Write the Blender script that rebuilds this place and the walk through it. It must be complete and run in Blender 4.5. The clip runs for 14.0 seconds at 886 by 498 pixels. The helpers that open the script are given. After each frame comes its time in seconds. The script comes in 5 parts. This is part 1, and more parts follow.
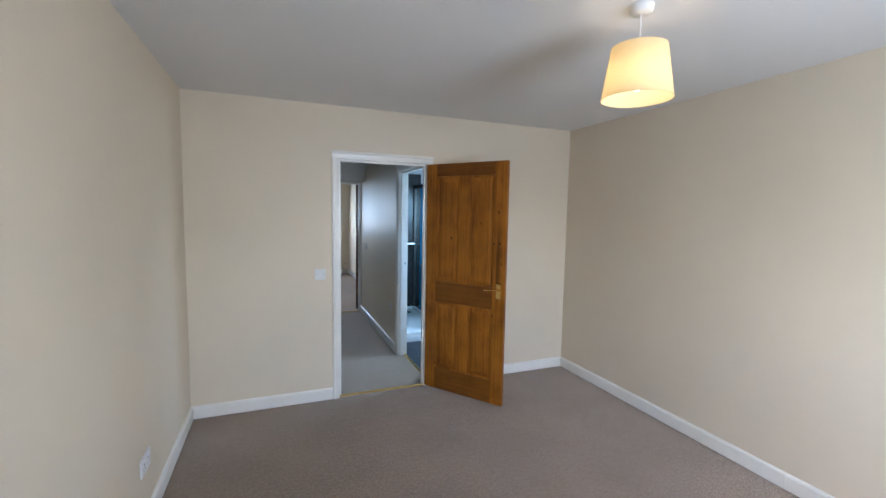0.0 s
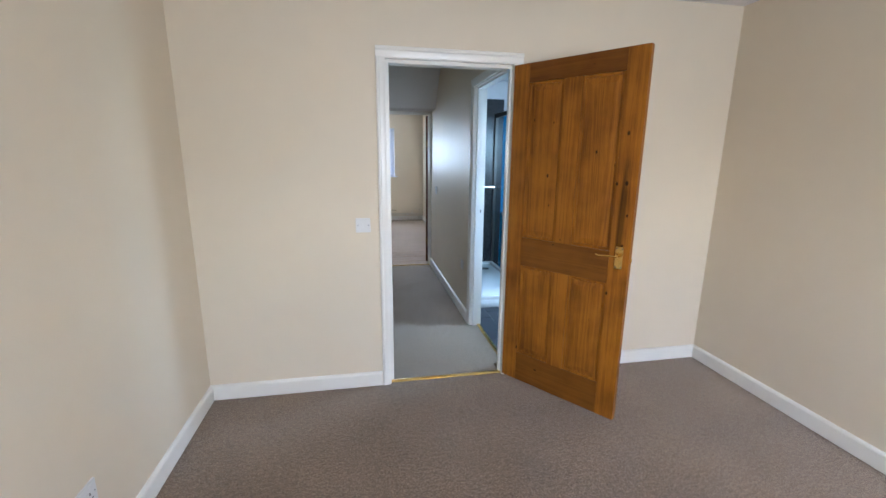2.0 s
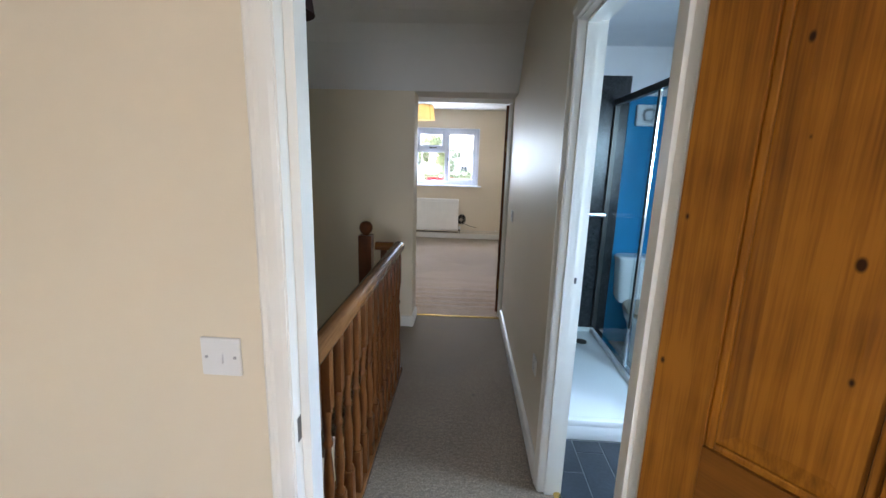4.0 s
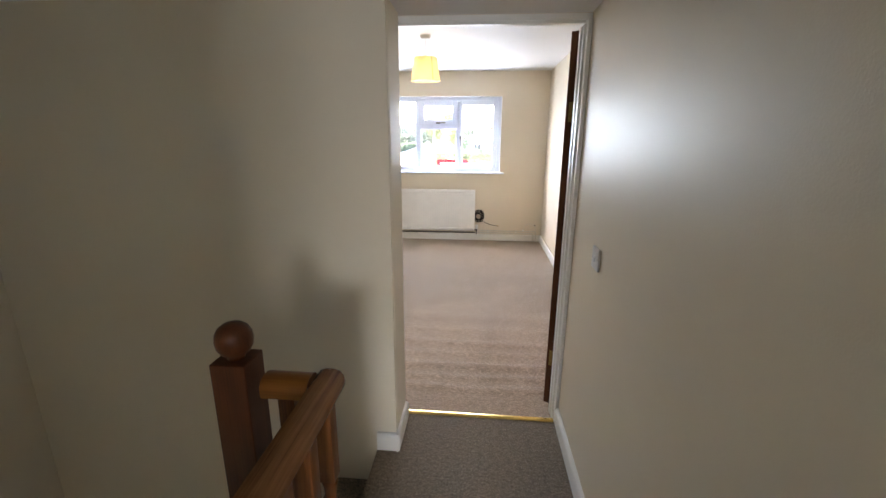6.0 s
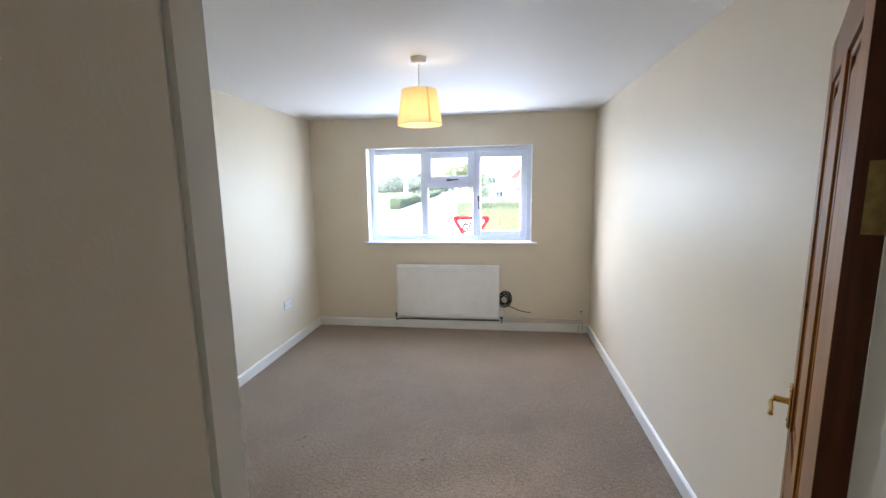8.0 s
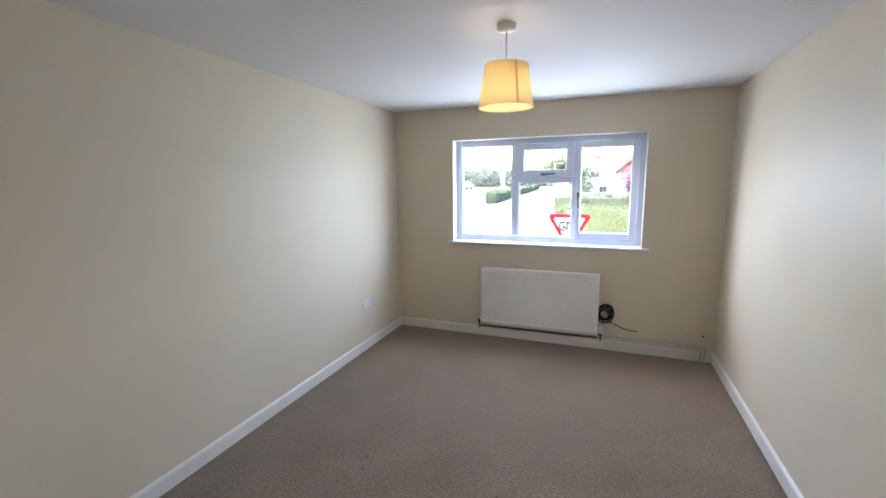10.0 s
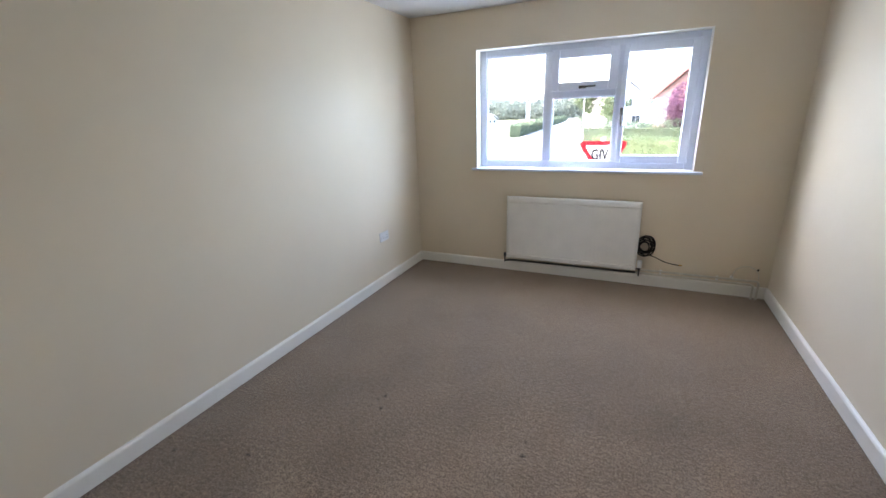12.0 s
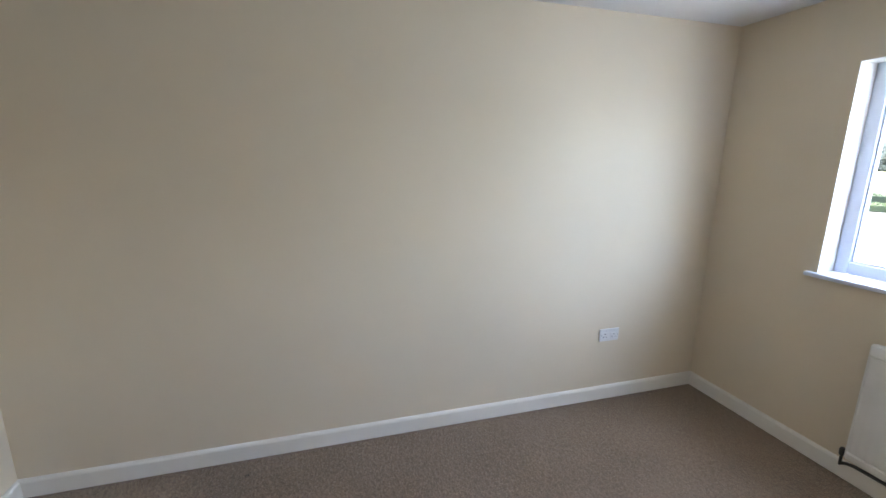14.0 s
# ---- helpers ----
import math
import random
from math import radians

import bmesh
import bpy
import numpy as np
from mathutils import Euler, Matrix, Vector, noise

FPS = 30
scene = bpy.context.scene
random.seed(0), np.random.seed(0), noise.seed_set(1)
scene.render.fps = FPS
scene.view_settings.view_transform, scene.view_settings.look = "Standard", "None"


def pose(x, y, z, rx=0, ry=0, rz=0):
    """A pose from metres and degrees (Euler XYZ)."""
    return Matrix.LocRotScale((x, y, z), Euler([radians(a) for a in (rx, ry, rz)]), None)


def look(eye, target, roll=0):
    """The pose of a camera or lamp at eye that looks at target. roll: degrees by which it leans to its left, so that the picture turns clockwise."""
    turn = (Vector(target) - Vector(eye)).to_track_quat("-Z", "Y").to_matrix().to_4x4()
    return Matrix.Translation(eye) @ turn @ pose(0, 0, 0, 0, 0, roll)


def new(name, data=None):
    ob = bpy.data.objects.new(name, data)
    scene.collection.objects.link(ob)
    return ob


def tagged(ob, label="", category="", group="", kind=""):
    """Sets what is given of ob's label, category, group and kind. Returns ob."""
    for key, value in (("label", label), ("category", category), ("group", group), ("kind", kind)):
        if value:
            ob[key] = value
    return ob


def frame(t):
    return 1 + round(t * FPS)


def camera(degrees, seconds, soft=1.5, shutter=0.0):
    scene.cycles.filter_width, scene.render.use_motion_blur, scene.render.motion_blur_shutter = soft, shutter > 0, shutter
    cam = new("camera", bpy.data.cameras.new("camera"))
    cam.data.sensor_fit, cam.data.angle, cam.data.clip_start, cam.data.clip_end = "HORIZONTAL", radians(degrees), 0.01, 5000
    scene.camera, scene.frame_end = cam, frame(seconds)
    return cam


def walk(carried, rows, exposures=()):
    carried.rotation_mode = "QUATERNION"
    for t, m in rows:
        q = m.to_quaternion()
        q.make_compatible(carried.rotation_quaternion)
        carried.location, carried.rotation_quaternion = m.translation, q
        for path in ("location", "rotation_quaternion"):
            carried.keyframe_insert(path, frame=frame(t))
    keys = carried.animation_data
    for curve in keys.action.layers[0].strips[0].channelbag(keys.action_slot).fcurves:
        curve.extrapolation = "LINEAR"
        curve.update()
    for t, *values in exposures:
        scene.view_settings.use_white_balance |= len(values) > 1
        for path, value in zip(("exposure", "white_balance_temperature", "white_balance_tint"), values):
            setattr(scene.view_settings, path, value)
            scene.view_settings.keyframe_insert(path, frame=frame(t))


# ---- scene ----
cam = camera(93.7, 14.0)
PATH = [
    (0, (0.175, -0.483, 1.564), (0.916, 1.366, 1.391), 1.0),
    (0.5, (0.214, -0.455, 1.506), (0.888, 1.411, 1.252), 1.1),
    (1, (0.249, -0.206, 1.478), (0.839, 1.677, 1.15), 0.7),
    (1.5, (0.298, 0.12, 1.48), (0.786, 2.02, 1.088), 0.2),
    (2, (0.502, 0.479, 1.453), (0.869, 2.397, 1.02), 0.5),
    (2.5, (0.661, 0.877, 1.433), (0.943, 2.801, 0.964), 1.2),
    (3, (0.789, 1.3, 1.466), (0.958, 3.243, 1.022), 1.2),
    (3.5, (0.959, 1.722, 1.485), (0.943, 3.679, 1.075), 2.0),
    (4, (0.998, 2.164, 1.476), (0.9, 4.118, 1.059), 1.7),
    (4.2, (1.002, 2.342, 1.496), (0.891, 4.29, 1.057), 1.3),
    (6.3, (0.921, 4.219, 1.495), (0.729, 6.142, 0.98), -0.1),
    (6.5, (0.93, 4.385, 1.513), (0.708, 6.306, 1.002), -0.1),
    (7, (0.892, 4.827, 1.52), (0.731, 6.761, 1.038), 0.3),
    (7.5, (0.848, 5.205, 1.597), (0.708, 7.158, 1.19), -0.2),
    (8, (0.896, 5.53, 1.643), (0.618, 7.488, 1.343), -0.9),
    (8.2, (0.903, 5.615, 1.65), (0.586, 7.571, 1.38), -0.8),
    (10.3, (0.88, 5.971, 1.652), (0.145, 7.798, 1.3), -0.9),
    (10.5, (0.875, 5.975, 1.665), (0.162, 7.794, 1.238), -0.9),
    (11, (0.837, 6.019, 1.584), (0.19, 7.827, 1.025), -0.9),
    (11.5, (0.795, 6.075, 1.515), (0.145, 7.856, 0.879), -1.4),
    (12, (0.769, 6.255, 1.512), (-0.026, 7.986, 0.902), -2.0),
    (12.5, (0.779, 6.58, 1.589), (-0.305, 8.205, 1.159), -1.4),
    (13, (0.813, 6.927, 1.645), (-0.478, 8.416, 1.306), -0.3),
    (13.5, (0.792, 7.214, 1.578), (-0.876, 8.256, 1.211), -0.6),
    (14, (0.88, 7.63, 1.591), (-0.997, 8.175, 1.165), 0.6),
]
walk(cam, [(t, look(eye, target, roll)) for t, eye, target, roll in PATH], [(0, 6.06, 5700, 11.5), (1, 6.34, 5750, 12), (2, 6.48, 5950, 13.5), (3.2, 6.45, 6250, 14.5), (4.2, 6.45, 6650, 16), (6.3, 7.0, 6950, 18), (7.2, 6.75, 6650, 16), (8.2, 6.38, 6350, 15), (10.3, 6.05, 6350, 16), (12, 6.05, 6450, 16), (13, 5.9, 6500, 16), (14, 6.02, 6500, 16)])
# ==== end of camera

SKY, SUN, BULB_GLOW = 0.062, 0.06, 0.52
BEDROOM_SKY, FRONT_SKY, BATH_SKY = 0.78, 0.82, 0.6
world = bpy.data.worlds.new("sky")
world.use_nodes = True
sky = world.node_tree.nodes.new("ShaderNodeTexSky")
sky.sky_type, sky.sun_disc = "NISHITA", False
sky.sun_elevation, sky.sun_rotation = radians(52), radians(-105)
sky.air_density, sky.dust_density = 1.0, 5.0
world.node_tree.links.new(sky.outputs[0], world.node_tree.nodes["Background"].inputs["Color"])
world.node_tree.nodes["Background"].inputs["Strength"].default_value = SKY
scene.world = world
sun = new("sun", bpy.data.lights.new("sun", "SUN"))
sun.data.energy, sun.data.angle, sun.data.color = SUN, radians(10), (1.0, 0.95, 0.88)
sun.matrix_basis = look((-8.0, -2.2, 10.6), (0, 0, 0))


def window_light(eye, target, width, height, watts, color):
    """An area lamp added at a window opening in place of sky light."""
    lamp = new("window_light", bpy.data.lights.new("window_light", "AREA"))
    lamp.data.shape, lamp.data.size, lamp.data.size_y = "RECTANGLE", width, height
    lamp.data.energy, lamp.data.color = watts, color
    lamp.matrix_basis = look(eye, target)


# added daylight lamps; the bathroom and rear bedroom openings are unseen
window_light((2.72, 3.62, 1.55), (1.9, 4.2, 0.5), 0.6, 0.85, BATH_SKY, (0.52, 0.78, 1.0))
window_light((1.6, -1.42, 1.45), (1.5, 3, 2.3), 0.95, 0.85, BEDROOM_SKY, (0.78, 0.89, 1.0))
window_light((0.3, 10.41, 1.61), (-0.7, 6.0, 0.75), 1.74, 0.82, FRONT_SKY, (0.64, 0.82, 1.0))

# materials, helpers and structure
def mat(name, base, rough=0.6, metal=0.0, var=0.08, scale=6.0, fine=0.0, fine_scale=300.0, bump=0.0, spec=0.5, stretch=(1, 1, 1), tint=None, sheen=0.0):
    m = bpy.data.materials.new(name)
    m.use_nodes = True
    nt = m.node_tree
    b = nt.nodes["Principled BSDF"]
    b.inputs["Roughness"].default_value = rough
    b.inputs["Metallic"].default_value = metal
    b.inputs["Specular IOR Level"].default_value = spec
    b.inputs["Sheen Weight"].default_value = sheen
    b.inputs["Sheen Roughness"].default_value = 0.5
    tc = nt.nodes.new("ShaderNodeTexCoord")
    mp = nt.nodes.new("ShaderNodeMapping")
    mp.inputs["Scale"].default_value = stretch
    nt.links.new(tc.outputs["Object"], mp.inputs["Vector"])
    n1 = nt.nodes.new("ShaderNodeTexNoise")
    n1.inputs["Scale"].default_value = scale
    n1.inputs["Detail"].default_value = 5
    nt.links.new(mp.outputs[0], n1.inputs["Vector"])
    n2 = nt.nodes.new("ShaderNodeTexNoise")
    n2.inputs["Scale"].default_value = fine_scale
    n2.inputs["Detail"].default_value = 3
    nt.links.new(mp.outputs[0], n2.inputs["Vector"])
    lo = [c * (1 - var) for c in base]
    hi = [min(1, c * (1 + var)) for c in (tint or base)]
    r1 = nt.nodes.new("ShaderNodeValToRGB")
    r1.color_ramp.elements[0].position, r1.color_ramp.elements[1].position = 0.3, 0.7
    r1.color_ramp.elements[0].color, r1.color_ramp.elements[1].color = (*lo, 1), (*hi, 1)
    nt.links.new(n1.outputs["Fac"], r1.inputs["Fac"])
    col = r1.outputs["Color"]
    if fine:
        r2 = nt.nodes.new("ShaderNodeValToRGB")
        r2.color_ramp.elements[0].position, r2.color_ramp.elements[1].position = 0.3, 0.7
        r2.color_ramp.elements[0].color = (1 - fine, 1 - fine, 1 - fine, 1)
        r2.color_ramp.elements[1].color = (1, 1, 1, 1)
        nt.links.new(n2.outputs["Fac"], r2.inputs["Fac"])
        mx = nt.nodes.new("ShaderNodeMix")
        mx.data_type, mx.blend_type = "RGBA", "MULTIPLY"
        mx.inputs["Factor"].default_value = 1
        nt.links.new(col, mx.inputs[6])
        nt.links.new(r2.outputs["Color"], mx.inputs[7])
        col = mx.outputs[2]
    nt.links.new(col, b.inputs["Base Color"])
    if bump:
        bp = nt.nodes.new("ShaderNodeBump")
        bp.inputs["Strength"].default_value = bump
        bp.inputs["Distance"].default_value = 0.004
        nt.links.new(n2.outputs["Fac"], bp.inputs["Height"])
        nt.links.new(bp.outputs[0], b.inputs["Normal"])
    return m


def pine(name, grain, light=(0.345, 0.124, 0.012), dark=(0.14, 0.042, 0.005), shift=0.0, rough=0.38, knots=(), stain=None):
    """Stained knotty pine; grain is the axis along which the fibres run; knots and a dark stain may be given as (x, z)."""
    m = bpy.data.materials.new(name)
    m.use_nodes = True
    nt, L = m.node_tree, m.node_tree.links.new
    b = nt.nodes["Principled BSDF"]
    tc, info = nt.nodes.new("ShaderNodeTexCoord"), nt.nodes.new("ShaderNodeObjectInfo")
    off = nt.nodes.new("ShaderNodeVectorMath")
    off.operation = "MULTIPLY_ADD"
    off.inputs[1].default_value = (3.1, 2.3, 5.7)
    comb = nt.nodes.new("ShaderNodeCombineXYZ")
    for i in range(3):
        L(info.outputs["Random"], comb.inputs[i])
    L(comb.outputs[0], off.inputs[0])
    L(tc.outputs["Object"], off.inputs[2])
    mp = nt.nodes.new("ShaderNodeMapping")
    mp.inputs["Location"].default_value = (shift, shift * 0.7, shift * 1.3)
    s = [1.0, 1.0, 1.0]
    s["xyz".index(grain)] = 0.03
    mp.inputs["Scale"].default_value = s
    L(off.outputs[0], mp.inputs["Vector"])
    warp = nt.nodes.new("ShaderNodeTexNoise")
    warp.inputs["Scale"].default_value, warp.inputs["Detail"].default_value = 7, 1.5
    L(mp.outputs[0], warp.inputs["Vector"])
    ring = nt.nodes.new("ShaderNodeMath")
    ring.operation = "MULTIPLY"
    ring.inputs[1].default_value = 90.0
    L(warp.outputs["Fac"], ring.inputs[0])
    sn = nt.nodes.new("ShaderNodeMath")
    sn.operation = "SINE"
    L(ring.outputs[0], sn.inputs[0])
    fib = nt.nodes.new("ShaderNodeTexNoise")
    fib.inputs["Scale"].default_value, fib.inputs["Detail"].default_value = 250, 3
    L(mp.outputs[0], fib.inputs["Vector"])
    big = nt.nodes.new("ShaderNodeTexNoise")
    big.inputs["Scale"].default_value, big.inputs["Detail"].default_value = 5, 3
    L(off.outputs[0], big.inputs["Vector"])
    soft_fib = nt.nodes.new("ShaderNodeMath")
    soft_fib.operation = "MULTIPLY"
    soft_fib.inputs[1].default_value = 0.42
    L(fib.outputs["Fac"], soft_fib.inputs[0])
    add = nt.nodes.new("ShaderNodeMath")
    add.operation = "MULTIPLY_ADD"
    add.inputs[1].default_value = 0.055
    L(sn.outputs[0], add.inputs[0])
    L(soft_fib.outputs[0], add.inputs[2])
    add2 = nt.nodes.new("ShaderNodeMath")
    add2.operation = "MULTIPLY_ADD"
    add2.inputs[1].default_value = 0.55
    L(big.outputs["Fac"], add2.inputs[0])
    L(add.outputs[0], add2.inputs[2])
    rp = nt.nodes.new("ShaderNodeValToRGB")
    e = rp.color_ramp.elements
    e[0].position, e[1].position = 0.28, 0.62
    e[0].color, e[1].color = (*dark, 1), (*light, 1)
    L(add2.outputs[0], rp.inputs["Fac"])
    # knots
    mk = nt.nodes.new("ShaderNodeMapping")
    sk = [8.5, 8.5, 8.5]
    sk["xyz".index(grain)] = 5.0
    mk.inputs["Scale"].default_value = sk
    L(off.outputs[0], mk.inputs["Vector"])
    vor = nt.nodes.new("ShaderNodeTexVoronoi")
    vor.inputs["Scale"].default_value = 1.0
    vor.voronoi_dimensions = "2D"
    sep, flat = nt.nodes.new("ShaderNodeSeparateXYZ"), nt.nodes.new("ShaderNodeCombineXYZ")
    L(mk.outputs[0], sep.inputs[0])
    L(sep.outputs[0], flat.inputs[0])
    L(sep.outputs[1 if grain == "y" else 2], flat.inputs[1])
    L(flat.outputs[0], vor.inputs["Vector"])
    chance, size = nt.nodes.new("ShaderNodeSeparateColor"), nt.nodes.new("ShaderNodeMath")
    L(vor.outputs["Color"], chance.inputs[0])
    size.operation = "MULTIPLY_ADD"
    size.inputs[1].default_value = 0.15
    L(chance.outputs[0], size.inputs[0])
    L(vor.outputs["Distance"], size.inputs[2])
    kr = nt.nodes.new("ShaderNodeValToRGB")
    kr.color_ramp.elements[0].position, kr.color_ramp.elements[1].position = 0.045, 0.15
    halo = kr.color_ramp.elements.new(0.075)
    halo.color = (0.42, 0.33, 0.28, 1)
    kr.color_ramp.elements[0].color, kr.color_ramp.elements[1].color = (0.1, 0.06, 0.045, 1), (1, 1, 1, 1)
    L(size.outputs[0], kr.inputs["Fac"])
    mx = nt.nodes.new("ShaderNodeMix")
    mx.data_type, mx.blend_type = "RGBA", "MULTIPLY"
    mx.inputs["Factor"].default_value = 1
    L(rp.outputs["Color"], mx.inputs[6])
    L(kr.outputs["Color"], mx.inputs[7])
    col = mx.outputs[2]
    spots = [(x, z, r, r * 1.5, 0.14) for x, z, r in knots] + ([stain] if stain else [])
    for x, z, rx, rz, depth in spots:
        wob = nt.nodes.new("ShaderNodeVectorMath")
        wob.operation = "MULTIPLY_ADD"
        wob.inputs[1].default_value = (rx * 0.7, 0, rz * 0.4)
        L(big.outputs["Color"], wob.inputs[0])
        L(tc.outputs["Object"], wob.inputs[2])
        fit = nt.nodes.new("ShaderNodeMapping")
        fit.vector_type = "TEXTURE"
        fit.inputs["Location"].default_value = (x + rx * 0.35, 0, z + rz * 0.2)
        fit.inputs["Scale"].default_value = (rx, 100, rz)
        L(wob.outputs[0], fit.inputs["Vector"])
        size = nt.nodes.new("ShaderNodeVectorMath")
        size.operation = "LENGTH"
        L(fit.outputs[0], size.inputs[0])
        mr = nt.nodes.new("ShaderNodeMapRange")
        mr.interpolation_type = "SMOOTHSTEP"
        mr.inputs["From Min"].default_value, mr.inputs["From Max"].default_value = 0.55, 1.25
        mr.inputs["To Min"].default_value, mr.inputs["To Max"].default_value = depth, 1.0
        L(size.outputs["Value"], mr.inputs["Value"])
        k = nt.nodes.new("ShaderNodeMix")
        k.data_type, k.blend_type = "RGBA", "MULTIPLY"
        k.inputs["Factor"].default_value = 1
        L(col, k.inputs[6])
        L(mr.outputs[0], k.inputs[7])
        col = k.outputs[2]
    L(col, b.inputs["Base Color"])
    b.inputs["Roughness"].default_value = rough
    b.inputs["Specular IOR Level"].default_value = 0.2
    bp = nt.nodes.new("ShaderNodeBump")
    bp.inputs["Strength"].default_value, bp.inputs["Distance"].default_value = 0.12, 0.002
    L(fib.outputs["Fac"], bp.inputs["Height"])
    L(bp.outputs[0], b.inputs["Normal"])
    return m


def carpet(name, base, marks, light_pool=None):
    """Cut-pile carpet: speckled tufts, trodden patches and a few small dented marks at the given places; light can be
    painted in around a point.
    """
    m = mat(name, base, rough=0.95, var=0.12, scale=2.6, fine=0.42, fine_scale=260, bump=0.8, spec=0.1, sheen=0.8)
    nt, L = m.node_tree, m.node_tree.links.new
    b = nt.nodes["Principled BSDF"]
    b.inputs["Sheen Roughness"].default_value = 0.36
    b.inputs["Sheen Tint"].default_value = (1.0, 0.88, 0.76, 1)
    col = b.inputs["Base Color"].links[0].from_socket
    tc = [n for n in nt.nodes if n.type == "TEX_COORD"][0]
    tuft = nt.nodes.new("ShaderNodeTexNoise")
    tuft.inputs["Scale"].default_value, tuft.inputs["Detail"].default_value, tuft.inputs["Roughness"].default_value = 115, 5, 0.85
    L(tc.outputs["Object"], tuft.inputs["Vector"])
    rp = nt.nodes.new("ShaderNodeValToRGB")
    rp.color_ramp.elements[0].position, rp.color_ramp.elements[1].position = 0.37, 0.63
    rp.color_ramp.elements[0].color, rp.color_ramp.elements[1].color = (0.42, 0.41, 0.40, 1), (1.48, 1.47, 1.46, 1)
    L(tuft.outputs["Fac"], rp.inputs["Fac"])
    mx = nt.nodes.new("ShaderNodeMix")
    mx.data_type, mx.blend_type = "RGBA", "MULTIPLY"
    mx.inputs["Factor"].default_value = 1
    L(col, mx.inputs[6])
    L(rp.outputs["Color"], mx.inputs[7])
    col = mx.outputs[2]
    clump = nt.nodes.new("ShaderNodeTexNoise")
    clump.inputs["Scale"].default_value, clump.inputs["Detail"].default_value = 46, 5
    rows = nt.nodes.new("ShaderNodeMapping")
    rows.inputs["Scale"].default_value = (0.8, 1.5, 1)
    L(tc.outputs["Object"], rows.inputs["Vector"])
    L(rows.outputs[0], clump.inputs["Vector"])
    rc = nt.nodes.new("ShaderNodeValToRGB")
    rc.color_ramp.elements[0].position, rc.color_ramp.elements[1].position = 0.36, 0.64
    rc.color_ramp.elements[0].color, rc.color_ramp.elements[1].color = (0.80, 0.79, 0.78, 1), (1.14, 1.14, 1.14, 1)
    L(clump.outputs["Fac"], rc.inputs["Fac"])
    mc = nt.nodes.new("ShaderNodeMix")
    mc.data_type, mc.blend_type = "RGBA", "MULTIPLY"
    mc.inputs["Factor"].default_value = 1
    L(col, mc.inputs[6])
    L(rc.outputs["Color"], mc.inputs[7])
    col = mc.outputs[2]
    warp = nt.nodes.new("ShaderNodeTexNoise")
    warp.inputs["Scale"].default_value = 45
    L(tc.outputs["Object"], warp.inputs["Vector"])
    for x, y in marks:
        d = nt.nodes.new("ShaderNodeVectorMath")
        d.operation = "DISTANCE"
        d.inputs[1].default_value = (x, y, 0)
        L(tc.outputs["Object"], d.inputs[0])
        ad = nt.nodes.new("ShaderNodeMath")
        ad.operation = "MULTIPLY_ADD"
        ad.inputs[1].default_value = 0.05
        L(warp.outputs["Fac"], ad.inputs[0])
        L(d.outputs["Value"], ad.inputs[2])
        mr = nt.nodes.new("ShaderNodeMapRange")
        mr.inputs["From Min"].default_value, mr.inputs["From Max"].default_value = 0.029, 0.039
        mr.inputs["To Min"].default_value, mr.inputs["To Max"].default_value = 0.4, 1.0
        L(ad.outputs[0], mr.inputs["Value"])
        k = nt.nodes.new("ShaderNodeMix")
        k.data_type, k.blend_type = "RGBA", "MULTIPLY"
        k.inputs["Factor"].default_value = 1
        L(col, k.inputs[6])
        L(mr.outputs[0], k.inputs[7])
        col = k.outputs[2]
    if light_pool:
        # light around a doorway, painted in as paler pile
        x, y, near, far, gain = light_pool
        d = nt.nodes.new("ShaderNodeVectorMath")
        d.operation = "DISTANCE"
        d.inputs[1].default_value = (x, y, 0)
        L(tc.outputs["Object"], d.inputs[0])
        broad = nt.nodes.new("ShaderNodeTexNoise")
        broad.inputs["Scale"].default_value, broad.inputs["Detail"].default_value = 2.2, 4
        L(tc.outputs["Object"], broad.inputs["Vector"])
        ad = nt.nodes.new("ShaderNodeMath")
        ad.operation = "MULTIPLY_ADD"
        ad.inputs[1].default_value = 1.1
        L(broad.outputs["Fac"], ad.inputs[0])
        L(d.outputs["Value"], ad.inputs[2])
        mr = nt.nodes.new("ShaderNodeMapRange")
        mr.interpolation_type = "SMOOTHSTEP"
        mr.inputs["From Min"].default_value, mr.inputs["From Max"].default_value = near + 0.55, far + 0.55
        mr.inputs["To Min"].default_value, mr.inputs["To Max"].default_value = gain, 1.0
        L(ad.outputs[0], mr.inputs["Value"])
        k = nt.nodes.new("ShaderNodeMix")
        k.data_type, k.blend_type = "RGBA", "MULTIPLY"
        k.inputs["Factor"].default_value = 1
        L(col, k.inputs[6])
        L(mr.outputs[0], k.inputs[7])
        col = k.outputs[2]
    L(col, b.inputs["Base Color"])
    return m


def glow(name, color, strength):
    m = bpy.data.materials.new(name)
    m.use_nodes = True
    b = m.node_tree.nodes["Principled BSDF"]
    b.inputs["Base Color"].default_value = (*color, 1)
    b.inputs["Emission Color"].default_value = (*color, 1)
    b.inputs["Emission Strength"].default_value = strength
    return m


